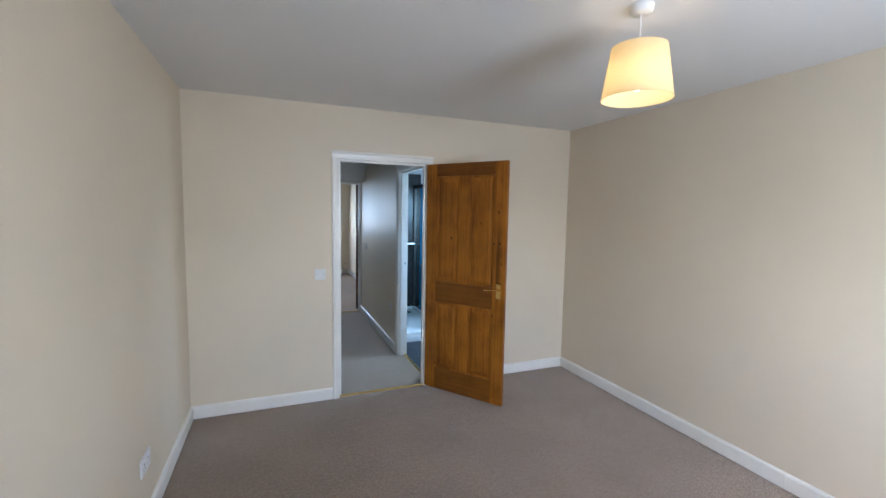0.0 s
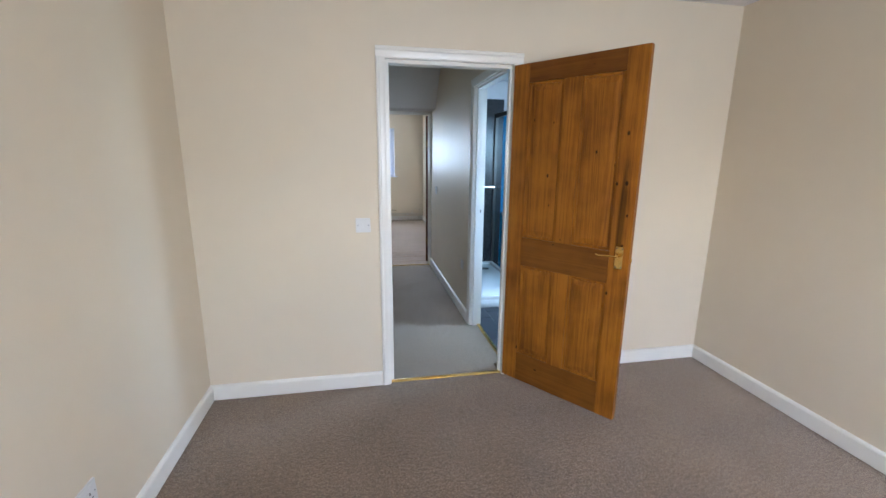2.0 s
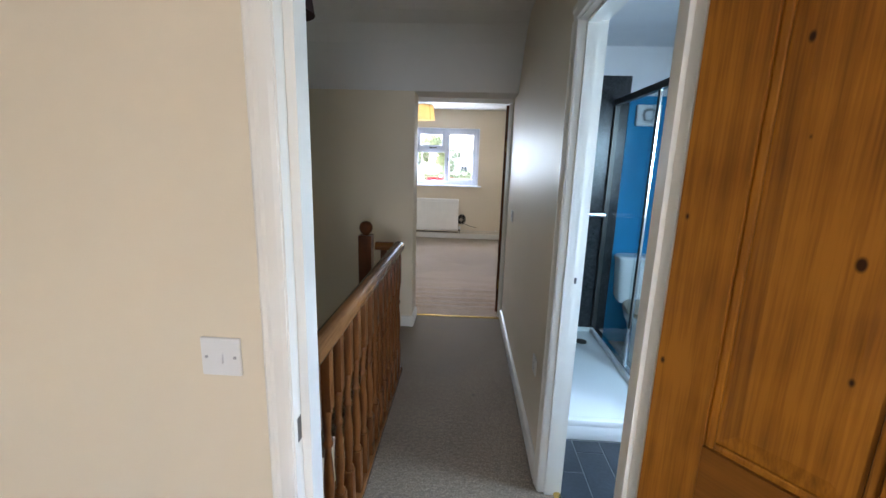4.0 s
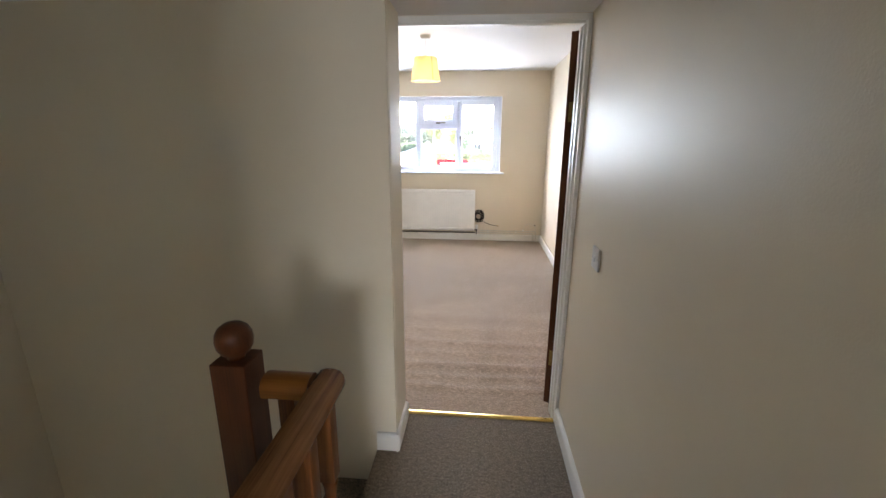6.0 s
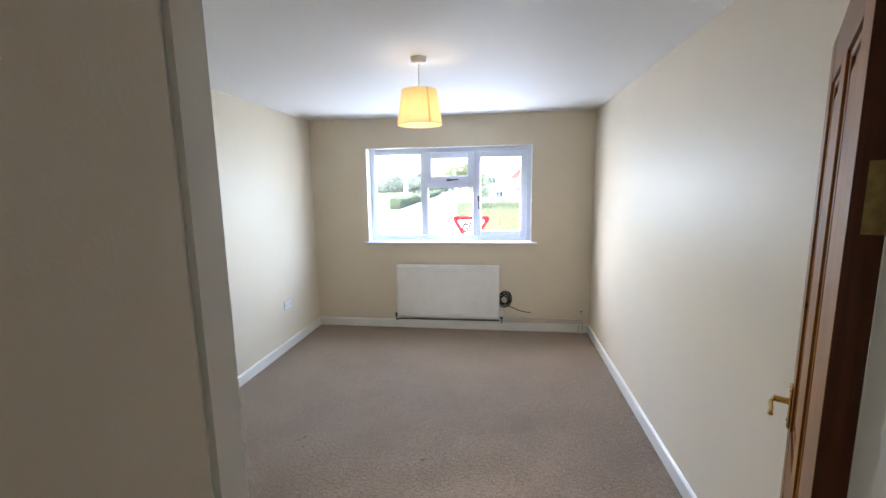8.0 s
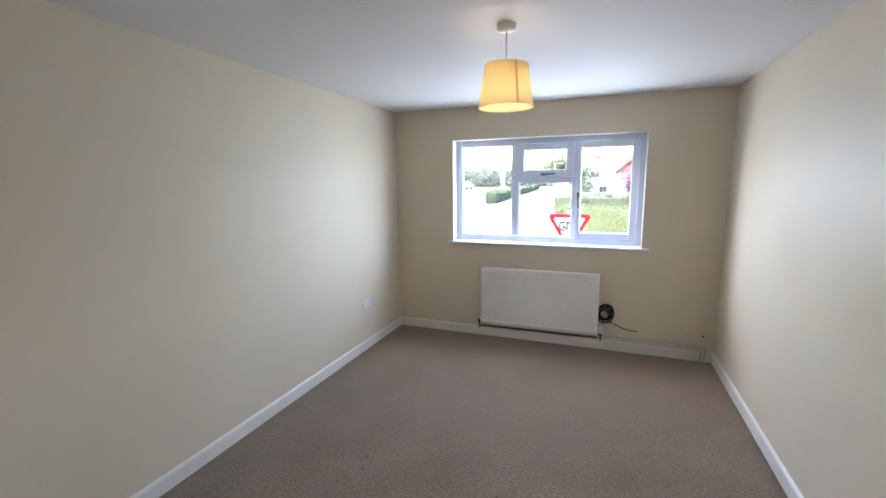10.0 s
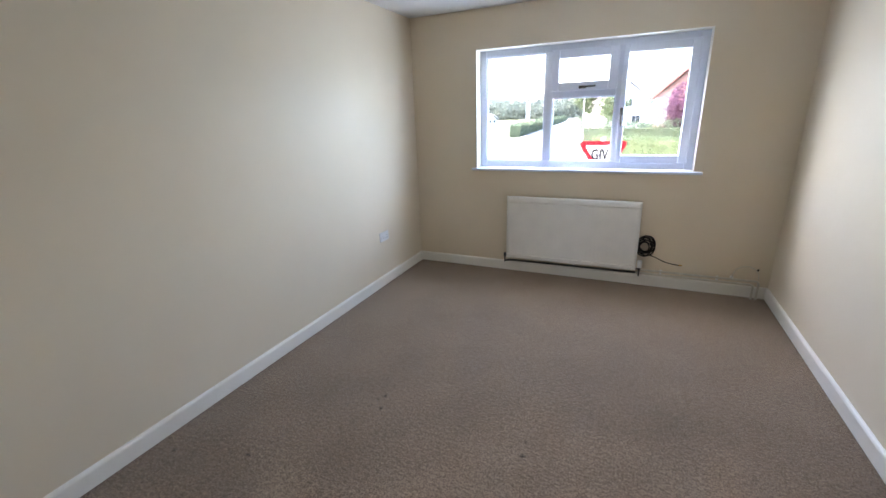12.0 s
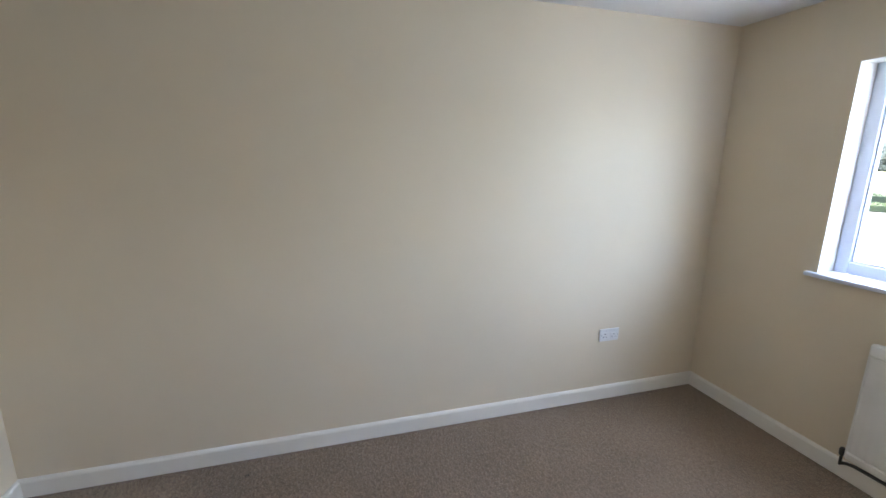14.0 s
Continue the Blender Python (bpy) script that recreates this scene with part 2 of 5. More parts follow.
def clear_glass(name, tint=(1, 1, 1), gloss=0.06):
    m = bpy.data.materials.new(name)
    m.use_nodes = True
    nt = m.node_tree
    nt.nodes.remove(nt.nodes["Principled BSDF"])
    out = nt.nodes["Material Output"]
    tr, gl, mx = nt.nodes.new("ShaderNodeBsdfTransparent"), nt.nodes.new("ShaderNodeBsdfGlossy"), nt.nodes.new("ShaderNodeMixShader")
    tr.inputs["Color"].default_value = (*tint, 1)
    gl.inputs["Roughness"].default_value = 0.02
    mx.inputs[0].default_value = gloss
    nt.links.new(tr.outputs[0], mx.inputs[1])
    nt.links.new(gl.outputs[0], mx.inputs[2])
    nt.links.new(mx.outputs[0], out.inputs["Surface"])
    return m


def fabric_shade(name, color, through_light, rough=0.9):
    """Lampshade cloth that lets part of its lamp's light pass."""
    m = bpy.data.materials.new(name)
    m.use_nodes = True
    nt = m.node_tree
    nt.nodes.remove(nt.nodes["Principled BSDF"])
    out = nt.nodes["Material Output"]
    tc, wv = nt.nodes.new("ShaderNodeTexCoord"), nt.nodes.new("ShaderNodeTexNoise")
    mp = nt.nodes.new("ShaderNodeMapping")
    mp.inputs["Scale"].default_value = (1, 1, 9)
    wv.inputs["Scale"].default_value = 60
    rp = nt.nodes.new("ShaderNodeValToRGB")
    rp.color_ramp.elements[0].color = (*[c * 0.9 for c in color], 1)
    rp.color_ramp.elements[1].color = (*color, 1)
    d, t, mx = nt.nodes.new("ShaderNodeBsdfDiffuse"), nt.nodes.new("ShaderNodeBsdfTranslucent"), nt.nodes.new("ShaderNodeMixShader")
    mx.inputs[0].default_value = through_light
    nt.links.new(tc.outputs["Object"], mp.inputs["Vector"])
    nt.links.new(mp.outputs[0], wv.inputs["Vector"])
    nt.links.new(wv.outputs["Fac"], rp.inputs["Fac"])
    for s in (d, t):
        nt.links.new(rp.outputs["Color"], s.inputs["Color"])
    nt.links.new(d.outputs[0], mx.inputs[1])
    nt.links.new(t.outputs[0], mx.inputs[2])
    nt.links.new(mx.outputs[0], out.inputs["Surface"])
    return m


WALL = mat("cream_emulsion", (0.715, 0.617, 0.475), rough=0.5, var=0.03, scale=1.3, bump=0.09, fine_scale=220, spec=0.5)
CEIL = mat("ceiling_white", (0.78, 0.77, 0.76), rough=0.7, var=0.015, scale=1.0, bump=0.1, fine_scale=180)
GLOSS = mat("white_gloss_paint", (0.81, 0.78, 0.72), rough=0.28, var=0.03, scale=4, bump=0.05, fine_scale=60)
# the pile inside the front doorway has light painted into its colour
CARPET = carpet("brown_carpet", (0.305, 0.222, 0.16), ((0.42, 7.88), (0.43, 7.79), (-0.424, 7.895), (-0.40, 7.93), (-0.36, 7.83), (-0.775, 7.305), (0.70, 7.668), (-1.148, 7.193), (0.15, 8.9)), light_pool=(0.95, 6.1, 0.5, 2.4, 2.0))
CARPET_L = carpet("grey_brown_carpet", (0.295, 0.225, 0.16), ((1.1, 4.6), (0.9, 3.6)))
PLASTIC = mat("white_plastic", (0.74, 0.73, 0.72), rough=0.3, var=0.02)
# blue backlight cast put into the white plastic's colour
UPVC = mat("white_upvc_blue_cast", (0.70, 0.745, 0.86), rough=0.45, var=0.02)
RADPAINT = mat("radiator_enamel", (0.80, 0.78, 0.74), rough=0.3, var=0.03, scale=8)
BRASS = mat("polished_brass", (0.75, 0.50, 0.16), rough=0.25, metal=1.0, var=0.1, scale=40)
AGED = mat("aged_brass", (0.30, 0.20, 0.07), rough=0.42, metal=0.9, var=0.25, scale=60)
CHROME = mat("chrome", (0.75, 0.77, 0.8), rough=0.12, metal=1.0, var=0.03)
SCREWHEAD = mat("dull_nickel_screw", (0.38, 0.38, 0.39), rough=0.4, metal=0.8, var=0.1)
DARKMETAL = mat("dark_bronze_metal", (0.10, 0.095, 0.09), rough=0.35, metal=0.9, var=0.1)
RUBBER = mat("black_rubber", (0.022, 0.017, 0.014), rough=0.6, var=0.1, spec=0.2)
PIPE = mat("painted_pipe", (0.62, 0.58, 0.50), rough=0.3, var=0.1, scale=20)
WALL_SATIN = mat("cream_satin_emulsion", (0.715, 0.617, 0.475), rough=0.43, var=0.03, scale=1.3, bump=0.1, fine_scale=220, spec=0.5)
PINE_Z = pine("stained_pine_upright", "z")
PINE_LOCK = pine("stained_pine_lock_stile", "z", shift=0.9, knots=((0.705, 1.33, 0.009), (0.655, 1.325, 0.007), (0.714, 1.005, 0.009), (0.69, 1.575, 0.008), (0.655, 0.74, 0.007)), stain=(0.695, 1.12, 0.019, 0.3, 0.42))
PINE_X = pine("stained_pine_rail", "x", light=(0.20, 0.07, 0.009), dark=(0.11, 0.034, 0.005), shift=2.1)
PINE_Y = pine("stained_pine_handrail", "y", light=(0.25, 0.105, 0.036), dark=(0.10, 0.036, 0.012), shift=4.4, rough=0.25)
PINE_D = pine("dark_pine_newel", "z", light=(0.11, 0.034, 0.011), dark=(0.055, 0.016, 0.006), shift=1.3)
PINE_S = pine("dark_pine_spindle", "z", light=(0.18, 0.062, 0.015), dark=(0.075, 0.024, 0.007), shift=3.3)
GLASS = clear_glass("window_glass", (0.97, 0.98, 0.98), gloss=0.03)


# ---- shapes ----
def thing(name, at=(0, 0, 0), turn=0.0, label="", category="", group="", kind=""):
    ob = new(name)
    ob.empty_display_size = 0.1
    ob.matrix_basis = pose(*at, 0, 0, turn)
    return tagged(ob, label, category, group, kind)


def finish(name, bm, material, smooth=False):
    me = bpy.data.meshes.new(name)
    bmesh.ops.recalc_face_normals(bm, faces=bm.faces)
    bm.to_mesh(me)
    bm.free()
    me.materials.append(material)
    if smooth:
        me.polygons.foreach_set("use_smooth", [True] * len(me.polygons))
        me.set_sharp_from_angle(angle=radians(40))
    return me


def part(name, bm, material, parent, label="", smooth=False):
    ob = new(name, finish(name, bm, material, smooth))
    ob.parent = parent
    return tagged(ob, label)


def solid(name, bm, material, label="", category="", kind="structure", group="", smooth=False):
    return tagged(new(name, finish(name, bm, material, smooth)), label, category, group, kind)


def box(bm, x0, x1, y0, y1, z0, z1, bev=0.0, seg=2):
    vs = [bm.verts.new((x, y, z)) for x in (x0, x1) for y in (y0, y1) for z in (z0, z1)]
    fs = [bm.faces.new([vs[i] for i in q]) for q in ((0, 1, 3, 2), (4, 6, 7, 5), (0, 4, 5, 1), (2, 3, 7, 6), (0, 2, 6, 4), (1, 5, 7, 3))]
    if bev:
        es = list({e for f in fs for e in f.edges})
        bmesh.ops.bevel(bm, geom=es, offset=bev, segments=seg, affect="EDGES", profile=0.5)
    return bm


def boxes(*rows, bev=0.0):
    bm = bmesh.new()
    for r in rows:
        box(bm, *r, bev=bev)
    return bm


def lathe(profile, seg=20, at=(0, 0, 0), bm=None, close=True):
    bm = bm or bmesh.new()
    rings = []
    for r, z in profile:
        rings.append([bm.verts.new((at[0] + r * math.cos(2 * math.pi * i / seg), at[1] + r * math.sin(2 * math.pi * i / seg), at[2] + z)) for i in range(seg)])
    for a, b in zip(rings, rings[1:]):
        for i in range(seg):
            bm.faces.new((a[i], a[(i + 1) % seg], b[(i + 1) % seg], b[i]))
    if close:
        bm.faces.new(rings[0][::-1])
        bm.faces.new(rings[-1])
    return bm


def tube(points, r, seg=10, bm=None):
    bm = bm or bmesh.new()
    pts = [Vector(p) for p in points]
    rings, up = [], Vector((0.31, 0.27, 0.91)).normalized()
    for i, p in enumerate(pts):
        d = (pts[min(i + 1, len(pts) - 1)] - pts[max(i - 1, 0)]).normalized()
        u = d.cross(up).normalized()
        v = u.cross(d).normalized()
        rings.append([bm.verts.new(p + r * (math.cos(2 * math.pi * k / seg) * u + math.sin(2 * math.pi * k / seg) * v)) for k in range(seg)])
    for a, b in zip(rings, rings[1:]):
        for k in range(seg):
            bm.faces.new((a[k], a[(k + 1) % seg], b[(k + 1) % seg], b[k]))
    bm.faces.new(rings[0][::-1])
    bm.faces.new(rings[-1])
    return bm


def prism(profile, axis, a, b, bm=None):
    """A profile of (u, v) pairs run along an axis from a to b: x -> (y, z), y -> (x, z), z -> (x, y)."""
    bm = bm or bmesh.new()
    put = {"x": lambda u, v, w: (w, u, v), "y": lambda u, v, w: (u, w, v), "z": lambda u, v, w: (u, v, w)}[axis]
    ra, rb = [bm.verts.new(put(u, v, a)) for u, v in profile], [bm.verts.new(put(u, v, b)) for u, v in profile]
    n = len(profile)
    for i in range(n):
        bm.faces.new((ra[i], ra[(i + 1) % n], rb[(i + 1) % n], rb[i]))
    bm.faces.new(ra[::-1])
    bm.faces.new(rb)
    return bm


# ---- the shell ----
CEIL_Z, LAND_Z = 2.395, 2.46
solid("floor_bedroom", boxes((-0.44, 2.895, -1.3, 3.0, -0.2, 0.0)), CARPET, "worn brown fitted carpet over the bedroom floor", "carpet")
solid("wall_bedroom_west", boxes((-0.56, -0.44, -1.3, 2.96, 0, CEIL_Z)), WALL, "plain cream painted bedroom wall", "wall")
solid("wall_bedroom_east", boxes((2.895, 3.015, -1.3, 2.96, 0, CEIL_Z)), WALL, "plain cream painted bedroom wall", "wall")
solid("wall_bedroom_south", boxes((-0.56, 1.1, -1.58, -1.3, -0.2, 2.6), (2.1, 3.015, -1.58, -1.3, -0.2, 2.6), (1.1, 2.1, -1.58, -1.3, -0.2, 1.0), (1.1, 2.1, -1.58, -1.3, 2.1, 2.6)), WALL, "cream painted outer wall with a window opening", "wall")
solid("wall_bedroom_north", boxes((-1.47, 0.615, 2.96, 3.06, 0, LAND_Z + 0.14), (1.42, 3.015, 2.96, 3.06, 0, LAND_Z + 0.14), (0.615, 1.42, 2.96, 3.06, 2.01, LAND_Z + 0.14)), WALL, "cream painted wall with the bedroom doorway", "wall")
solid("ceiling_bedroom", boxes((-0.44, 2.895, -1.3, 2.96, CEIL_Z, CEIL_Z + 0.2)), CEIL, "smooth white painted bedroom ceiling", "ceiling")

# landing and stairwell
solid("floor_landing", boxes((0.53, 1.385, 3.0, 5.985, -0.2, 0.0), (0.46, 0.53, 4.86, 5.676, -0.2, 0.0), (1.385, 1.47, 3.115, 3.82, -0.2, 0.0)), CARPET_L, "grey brown carpet along the narrow landing", "carpet")
solid("wall_landing_east", boxes((1.385, 1.485, 3.845, 5.96, 0, LAND_Z + 0.14), (1.385, 1.485, 3.06, 3.845, 2.01, LAND_Z + 0.14), (1.43, 1.485, 3.06, 3.09, 0, 2.01)), WALL_SATIN, "cream satin painted landing wall with the bathroom doorway", "wall")
solid("wall_landing_north", boxes((-1.47, 0.515, 5.676, 6.03, -2.65, LAND_Z + 0.14), (0.515, 0.556, 5.676, 5.7, -0.2, LAND_Z + 0.14)), WALL, "cream painted end wall of the stairwell", "wall")
solid("wall_landing_return", boxes((0.515, 0.558, 5.7, 5.93, -0.2, LAND_Z + 0.14)), WALL_SATIN, "cream satin painted return beside the far doorway", "wall")
solid("wall_landing_door", boxes((0.515, 1.863, 5.96, 6.03, 2.01, LAND_Z + 0.14), (1.385, 1.863, 5.96, 6.11, -0.01, 2.01)), WALL, "cream painted wall around the far doorway", "wall")
solid("wall_stairwell_west", boxes((-1.47, -1.35, 3.06, 5.676, -2.65, LAND_Z + 0.14)), WALL, "cream painted stairwell side wall", "wall")
solid("wall_stairwell_south", boxes((-1.47, 0.53, 2.96, 3.06, -2.65, -0.001)), WALL, "cream painted lower stairwell wall", "wall")
solid("wall_stairwell_east", boxes((0.44, 0.53, 3.06, 4.86, -2.65, -0.205)), WALL, "cream painted wall under the landing", "wall")
solid("floor_hall", boxes((-1.47, 1.4, 2.9, 5.676, -2.8, -2.65)), CARPET_L, "carpet of the hall below the stairs", "carpet")
solid("ceiling_landing", boxes((-1.35, 1.385, 3.06, 5.2, LAND_Z, LAND_Z + 0.14)), CEIL, "white landing ceiling", "ceiling")
solid("ceiling_slope", prism([(5.2, LAND_Z), (5.32, LAND_Z - 0.05), (5.43, LAND_Z - 0.15), (5.676, 2.016), (5.96, 2.012), (5.96, LAND_Z + 0.14), (5.2, LAND_Z + 0.14)], "x", -1.35, 1.385), CEIL, "sloping white ceiling above the far landing doorway", "ceiling")

# second bedroom
def rippled_floor():
    """Fitted carpet whose slack lies in low ridges by the doorway."""
    bm = bmesh.new()
    nx, ny = 64, 170
    x0, x1, y0, y1 = -1.275, 1.863, 5.985, 10.14
    ridges = [(6.24, 0.010, 0.035), (6.36, 0.007, 0.03), (6.50, 0.012, 0.04), (6.66, 0.006, 0.035), (6.83, 0.009, 0.045), (7.05, 0.004, 0.05), (7.3, 0.003, 0.06)]
    grid = []
    for j in range(ny + 1):
        f = j / ny
        y = y0 + (y1 - y0) * f ** 1.6
        row = []
        for i in range(nx + 1):
            x = x0 + (x1 - x0) * i / nx
            z = 0.0
            for k, (ry, h, w) in enumerate(ridges):
                yc = ry + 0.03 * noise.noise((x * 1.7, k * 3.1, 0)) + 0.05 * (x - 0.9) * (0.3 if k % 2 else -0.2)
                z += h * math.exp(-((y - yc) / w) ** 2) * max(0, 0.75 + 0.9 * noise.noise((x * 1.3, k * 5.0, 2)))
            edge = min(1, (y - y0) / 0.1, (x - x0) / 0.2, (x1 - x) / 0.2)
            row.append(bm.verts.new((x, y, z * max(0, edge))))
        grid.append(row)
    for a, b in zip(grid, grid[1:]):
        for i in range(nx):
            bm.faces.new((a[i], a[i + 1], b[i + 1], b[i]))
    return bm


solid("floor_front_bedroom", rippled_floor(), CARPET, "worn brown carpet with slack ripples, light painted in by the doorway", "carpet", smooth=True)
solid("wall_front_south_west", boxes((-1.275, -0.3, 6.031, 6.19, -0.01, CEIL_Z)), WALL, "cream painted boxed-out wall beside the doorway", "wall")
solid("subfloor", boxes((-1.375, 1.963, 5.99, 10.4, -0.2, -0.012)), CEIL, "plain floor slab under the carpet", "floor")
solid("wall_front_west", boxes((-1.395, -1.275, 6.03, 10.14, -0.01, CEIL_Z)), WALL, "plain cream satin painted bedroom wall", "wall")
solid("wall_front_east", boxes((1.863, 1.983, 6.03, 10.14, -0.01, CEIL_Z)), WALL, "plain cream satin painted bedroom wall", "wall")
WX0, WX1, WZ0, WZ1 = -0.62, 1.222, 1.0, 2.07
solid("wall_front_north", boxes((-1.395, WX0, 10.14, 10.42, -0.2, 2.6), (WX1, 1.983, 10.14, 10.42, -0.2, 2.6), (WX0, WX1, 10.14, 10.42, -0.2, WZ0), (WX0, WX1, 10.14, 10.42, WZ1, 2.6)), WALL, "cream painted outer wall with the window opening", "wall")
solid("ceiling_front", boxes((-1.275, 1.863, 6.03, 10.14, CEIL_Z, CEIL_Z + 0.2)), CEIL, "smooth white painted bedroom ceiling", "ceiling")


def skirting(name, profile_axis, a, b, face, inward, h=0.1):
    """A white skirting board along a wall whose face lies at `face`; inward is the sign of the room's side."""
    t = 0.018 * inward
    p = [(face, 0.001), (face + t * 0.5, 0.001), (face + t * 0.5, 0.007), (face + t, 0.007), (face + t, h - 0.014), (face + t * 0.75, h - 0.005), (face + t * 0.35, h), (face, h)]
    return solid(name, prism(p, profile_axis, a, b), GLOSS, "white gloss painted skirting board", "skirting board")


skirting("baseboard_bedroom_west", "y", -1.3, 2.942, -0.44, 1)
skirting("baseboard_bedroom_east_far", "y", 0.888, 2.942, 2.895, -1)
skirting("baseboard_bedroom_east_near", "y", -1.3, 0.886, 2.895, -1)
skirting("baseboard_bedroom_north_left", "x", -0.44, 0.585, 2.96, -1)
skirting("baseboard_bedroom_north_right", "x", 1.449, 2.895, 2.96, -1)
skirting("baseboard_landing_east", "y", 3.888, 5.944, 1.385, -1)
skirting("baseboard_landing_stub", "x", 0.462, 0.556, 5.676, -1)
skirting("baseboard_landing_return", "y", 5.658, 5.93, 0.556, 1)
skirting("baseboard_front_west", "y", 6.19, 10.122, -1.275, 1)
skirting("baseboard_front_east", "y", 6.13, 10.122, 1.863, -1)
skirting("baseboard_front_north", "x", -1.275, 1.863, 10.14, -1)
skirting("baseboard_front_south_left", "x", -1.257, -0.3, 6.19, 1)
skirting("baseboard_front_south_middle", "x", -0.3, 0.455, 6.03, 1)
skirting("baseboard_front_south_right", "x", 1.386, 1.845, 6.11, 1)


def architrave(name, uprights, head, face, side, axis="x", parent=None, label="white gloss painted moulded architrave"):
    """Moulded door trim: uprights as (outer, inner) ends along the wall, head as (lower, upper) heights."""
    bm = bmesh.new()
    def bar(o, i, z0, z1):
        t = 0.016 * side
        prof = [(0.0, 0.7), (0.12, 1.0), (0.3, 1.0), (0.42, 0.72), (0.8, 0.6), (1.0, 0.45)]
        pts = [((o + (i - o) * u), face + t * v) for u, v in prof]
        pts = [(o, face)] + pts + [(i, face)]
        if axis == "y":
            pts = [(b, a) for a, b in pts]
        prism(pts, "z", z0, z1, bm)
    for o, i in uprights:
        bar(o, i, 0.002, head[0])
    if head[1] > head[0] + 0.001:
        t = 0.016 * side
        lo = min(min(u) for u in uprights)
        hi = max(max(u) for u in uprights)
        if axis == "x":
            prism([(face, head[0]), (face + t * 0.45, head[0]), (face + t * 0.6, head[0] + 0.012), (face + t * 0.72, head[0] + 0.03), (face + t, head[0] + 0.037), (face + t, head[1] - 0.006), (face + t * 0.7, head[1]), (face, head[1])], "x", lo, hi, bm)
        else:
            prism([(face, head[0]), (face + t * 0.45, head[0]), (face + t * 0.6, head[0] + 0.012), (face + t * 0.72, head[0] + 0.03), (face + t, head[0] + 0.037), (face + t, head[1] - 0.006), (face + t * 0.7, head[1]), (face, head[1])], "y", lo, hi, bm)
    return part(name, bm, GLOSS, parent)


# door linings
lin = thing("door_frame", (0, 0, 0), label="white gloss painted bedroom door frame with chipped edges", category="door frame", kind="structure")
part("lining", boxes((0.612, 0.642, 2.958, 3.062, 0.001, 1.985, ), (1.392, 1.423, 2.958, 3.062, 0.001, 1.985), (0.612, 1.423, 2.958, 3.062, 1.985, 2.013)), GLOSS, lin)
part("door_stop", boxes((0.642, 0.662, 2.999, 3.064, 0.001, 1.967), (1.381, 1.392, 2.996, 3.03, 0.001, 1.967), (0.642, 1.392, 2.996, 3.064, 1.967, 1.985)), GLOSS, lin)
architrave("architrave", [(0.588, 0.638), (1.446, 1.396)], (1.99, 2.045), 2.96, -1, parent=lin)
architrave("architrave", [(0.588, 0.638)], (1.99, 2.045), 3.06, 1, parent=lin)
part("strike_plate", boxes((0.6405, 0.6425, 2.975, 2.995, 0.84, 0.9)), DARKMETAL, lin, "dark worn strike plate")

lin = thing("door_frame", (0, 0, 0), label="white gloss painted bathroom door frame", category="door frame", kind="structure")
part("lining", boxes((1.428, 1.487, 3.064, 3.115, 0.001, 1.985), (1.383, 1.487, 3.82, 3.845, 0.001, 1.985), (1.383, 1.487, 3.09, 3.845, 1.985, 2.013)), GLOSS, lin)
part("door_stop", boxes((1.41, 1.45, 3.808, 3.82, 0.001, 1.973), (1.437, 1.458, 3.115, 3.125, 0.001, 1.973), (1.41, 1.45, 3.127, 3.808, 1.973, 1.985)), GLOSS, lin)
architrave("architrave", [(3.885, 3.825)], (1.99, 2.05), 1.385, -1, axis="y", parent=lin)
part("architrave", boxes((1.369, 1.3845, 3.062, 3.825, 1.99, 2.05), bev=0.003), GLOSS, lin)
part("strike_plate", boxes((1.452, 1.462, 3.8165, 3.8195, 1.0, 1.025)), DARKMETAL, lin, "small dark strike plate")

lin = thing("door_frame", (0, 0, 0), label="white gloss painted moulded frame of the far doorway", category="door frame", kind="structure")
part("lining", boxes((0.5155, 0.532, 5.932, 6.032, 0.001, 1.985), (1.368, 1.3845, 5.946, 6.112, 0.001, 1.985), (0.5155, 1.3845, 5.958, 6.032, 1.985, 2.0095)), GLOSS, lin)
part("door_stop", boxes((0.532, 0.542, 5.965, 5.995, 0.001, 1.973), (1.359, 1.368, 5.985, 6.012, 0.001, 1.973), (1.355, 1.368, 6.03, 6.062, 0.001, 1.973), (0.532, 1.359, 5.965, 5.995, 1.973, 1.985)), GLOSS, lin)
architrave("architrave", [(0.46, 0.525)], (1.99, 1.99), 6.0305, 1, parent=lin)


def threshold(x0, x1, y0, y1, label):
    b = thing("threshold_strip", ((x0 + x1) / 2, (y0 + y1) / 2, 0), label=label, category="threshold strip", kind="structure")
    w, d = (x1 - x0) / 2, (y1 - y0) / 2
    if w > d:
        bm = prism([(-d, 0.001), (d, 0.001), (d * 0.7, 0.007), (0, 0.009), (-d * 0.7, 0.007)], "x", -w, w)
    else:
        bm = prism([(-w, 0.001), (w, 0.001), (w * 0.7, 0.007), (0, 0.009), (-w * 0.7, 0.007)], "y", -d, d)
    part("bar", bm, BRASS, b)


threshold(0.645, 1.39, 2.975, 3.008, "brass carpet bar across the bedroom doorway")
threshold(1.452, 1.485, 3.118, 3.818, "brass floor bar across the bathroom doorway")
threshold(0.534, 1.366, 5.958, 5.99, "brass carpet bar across the far doorway")


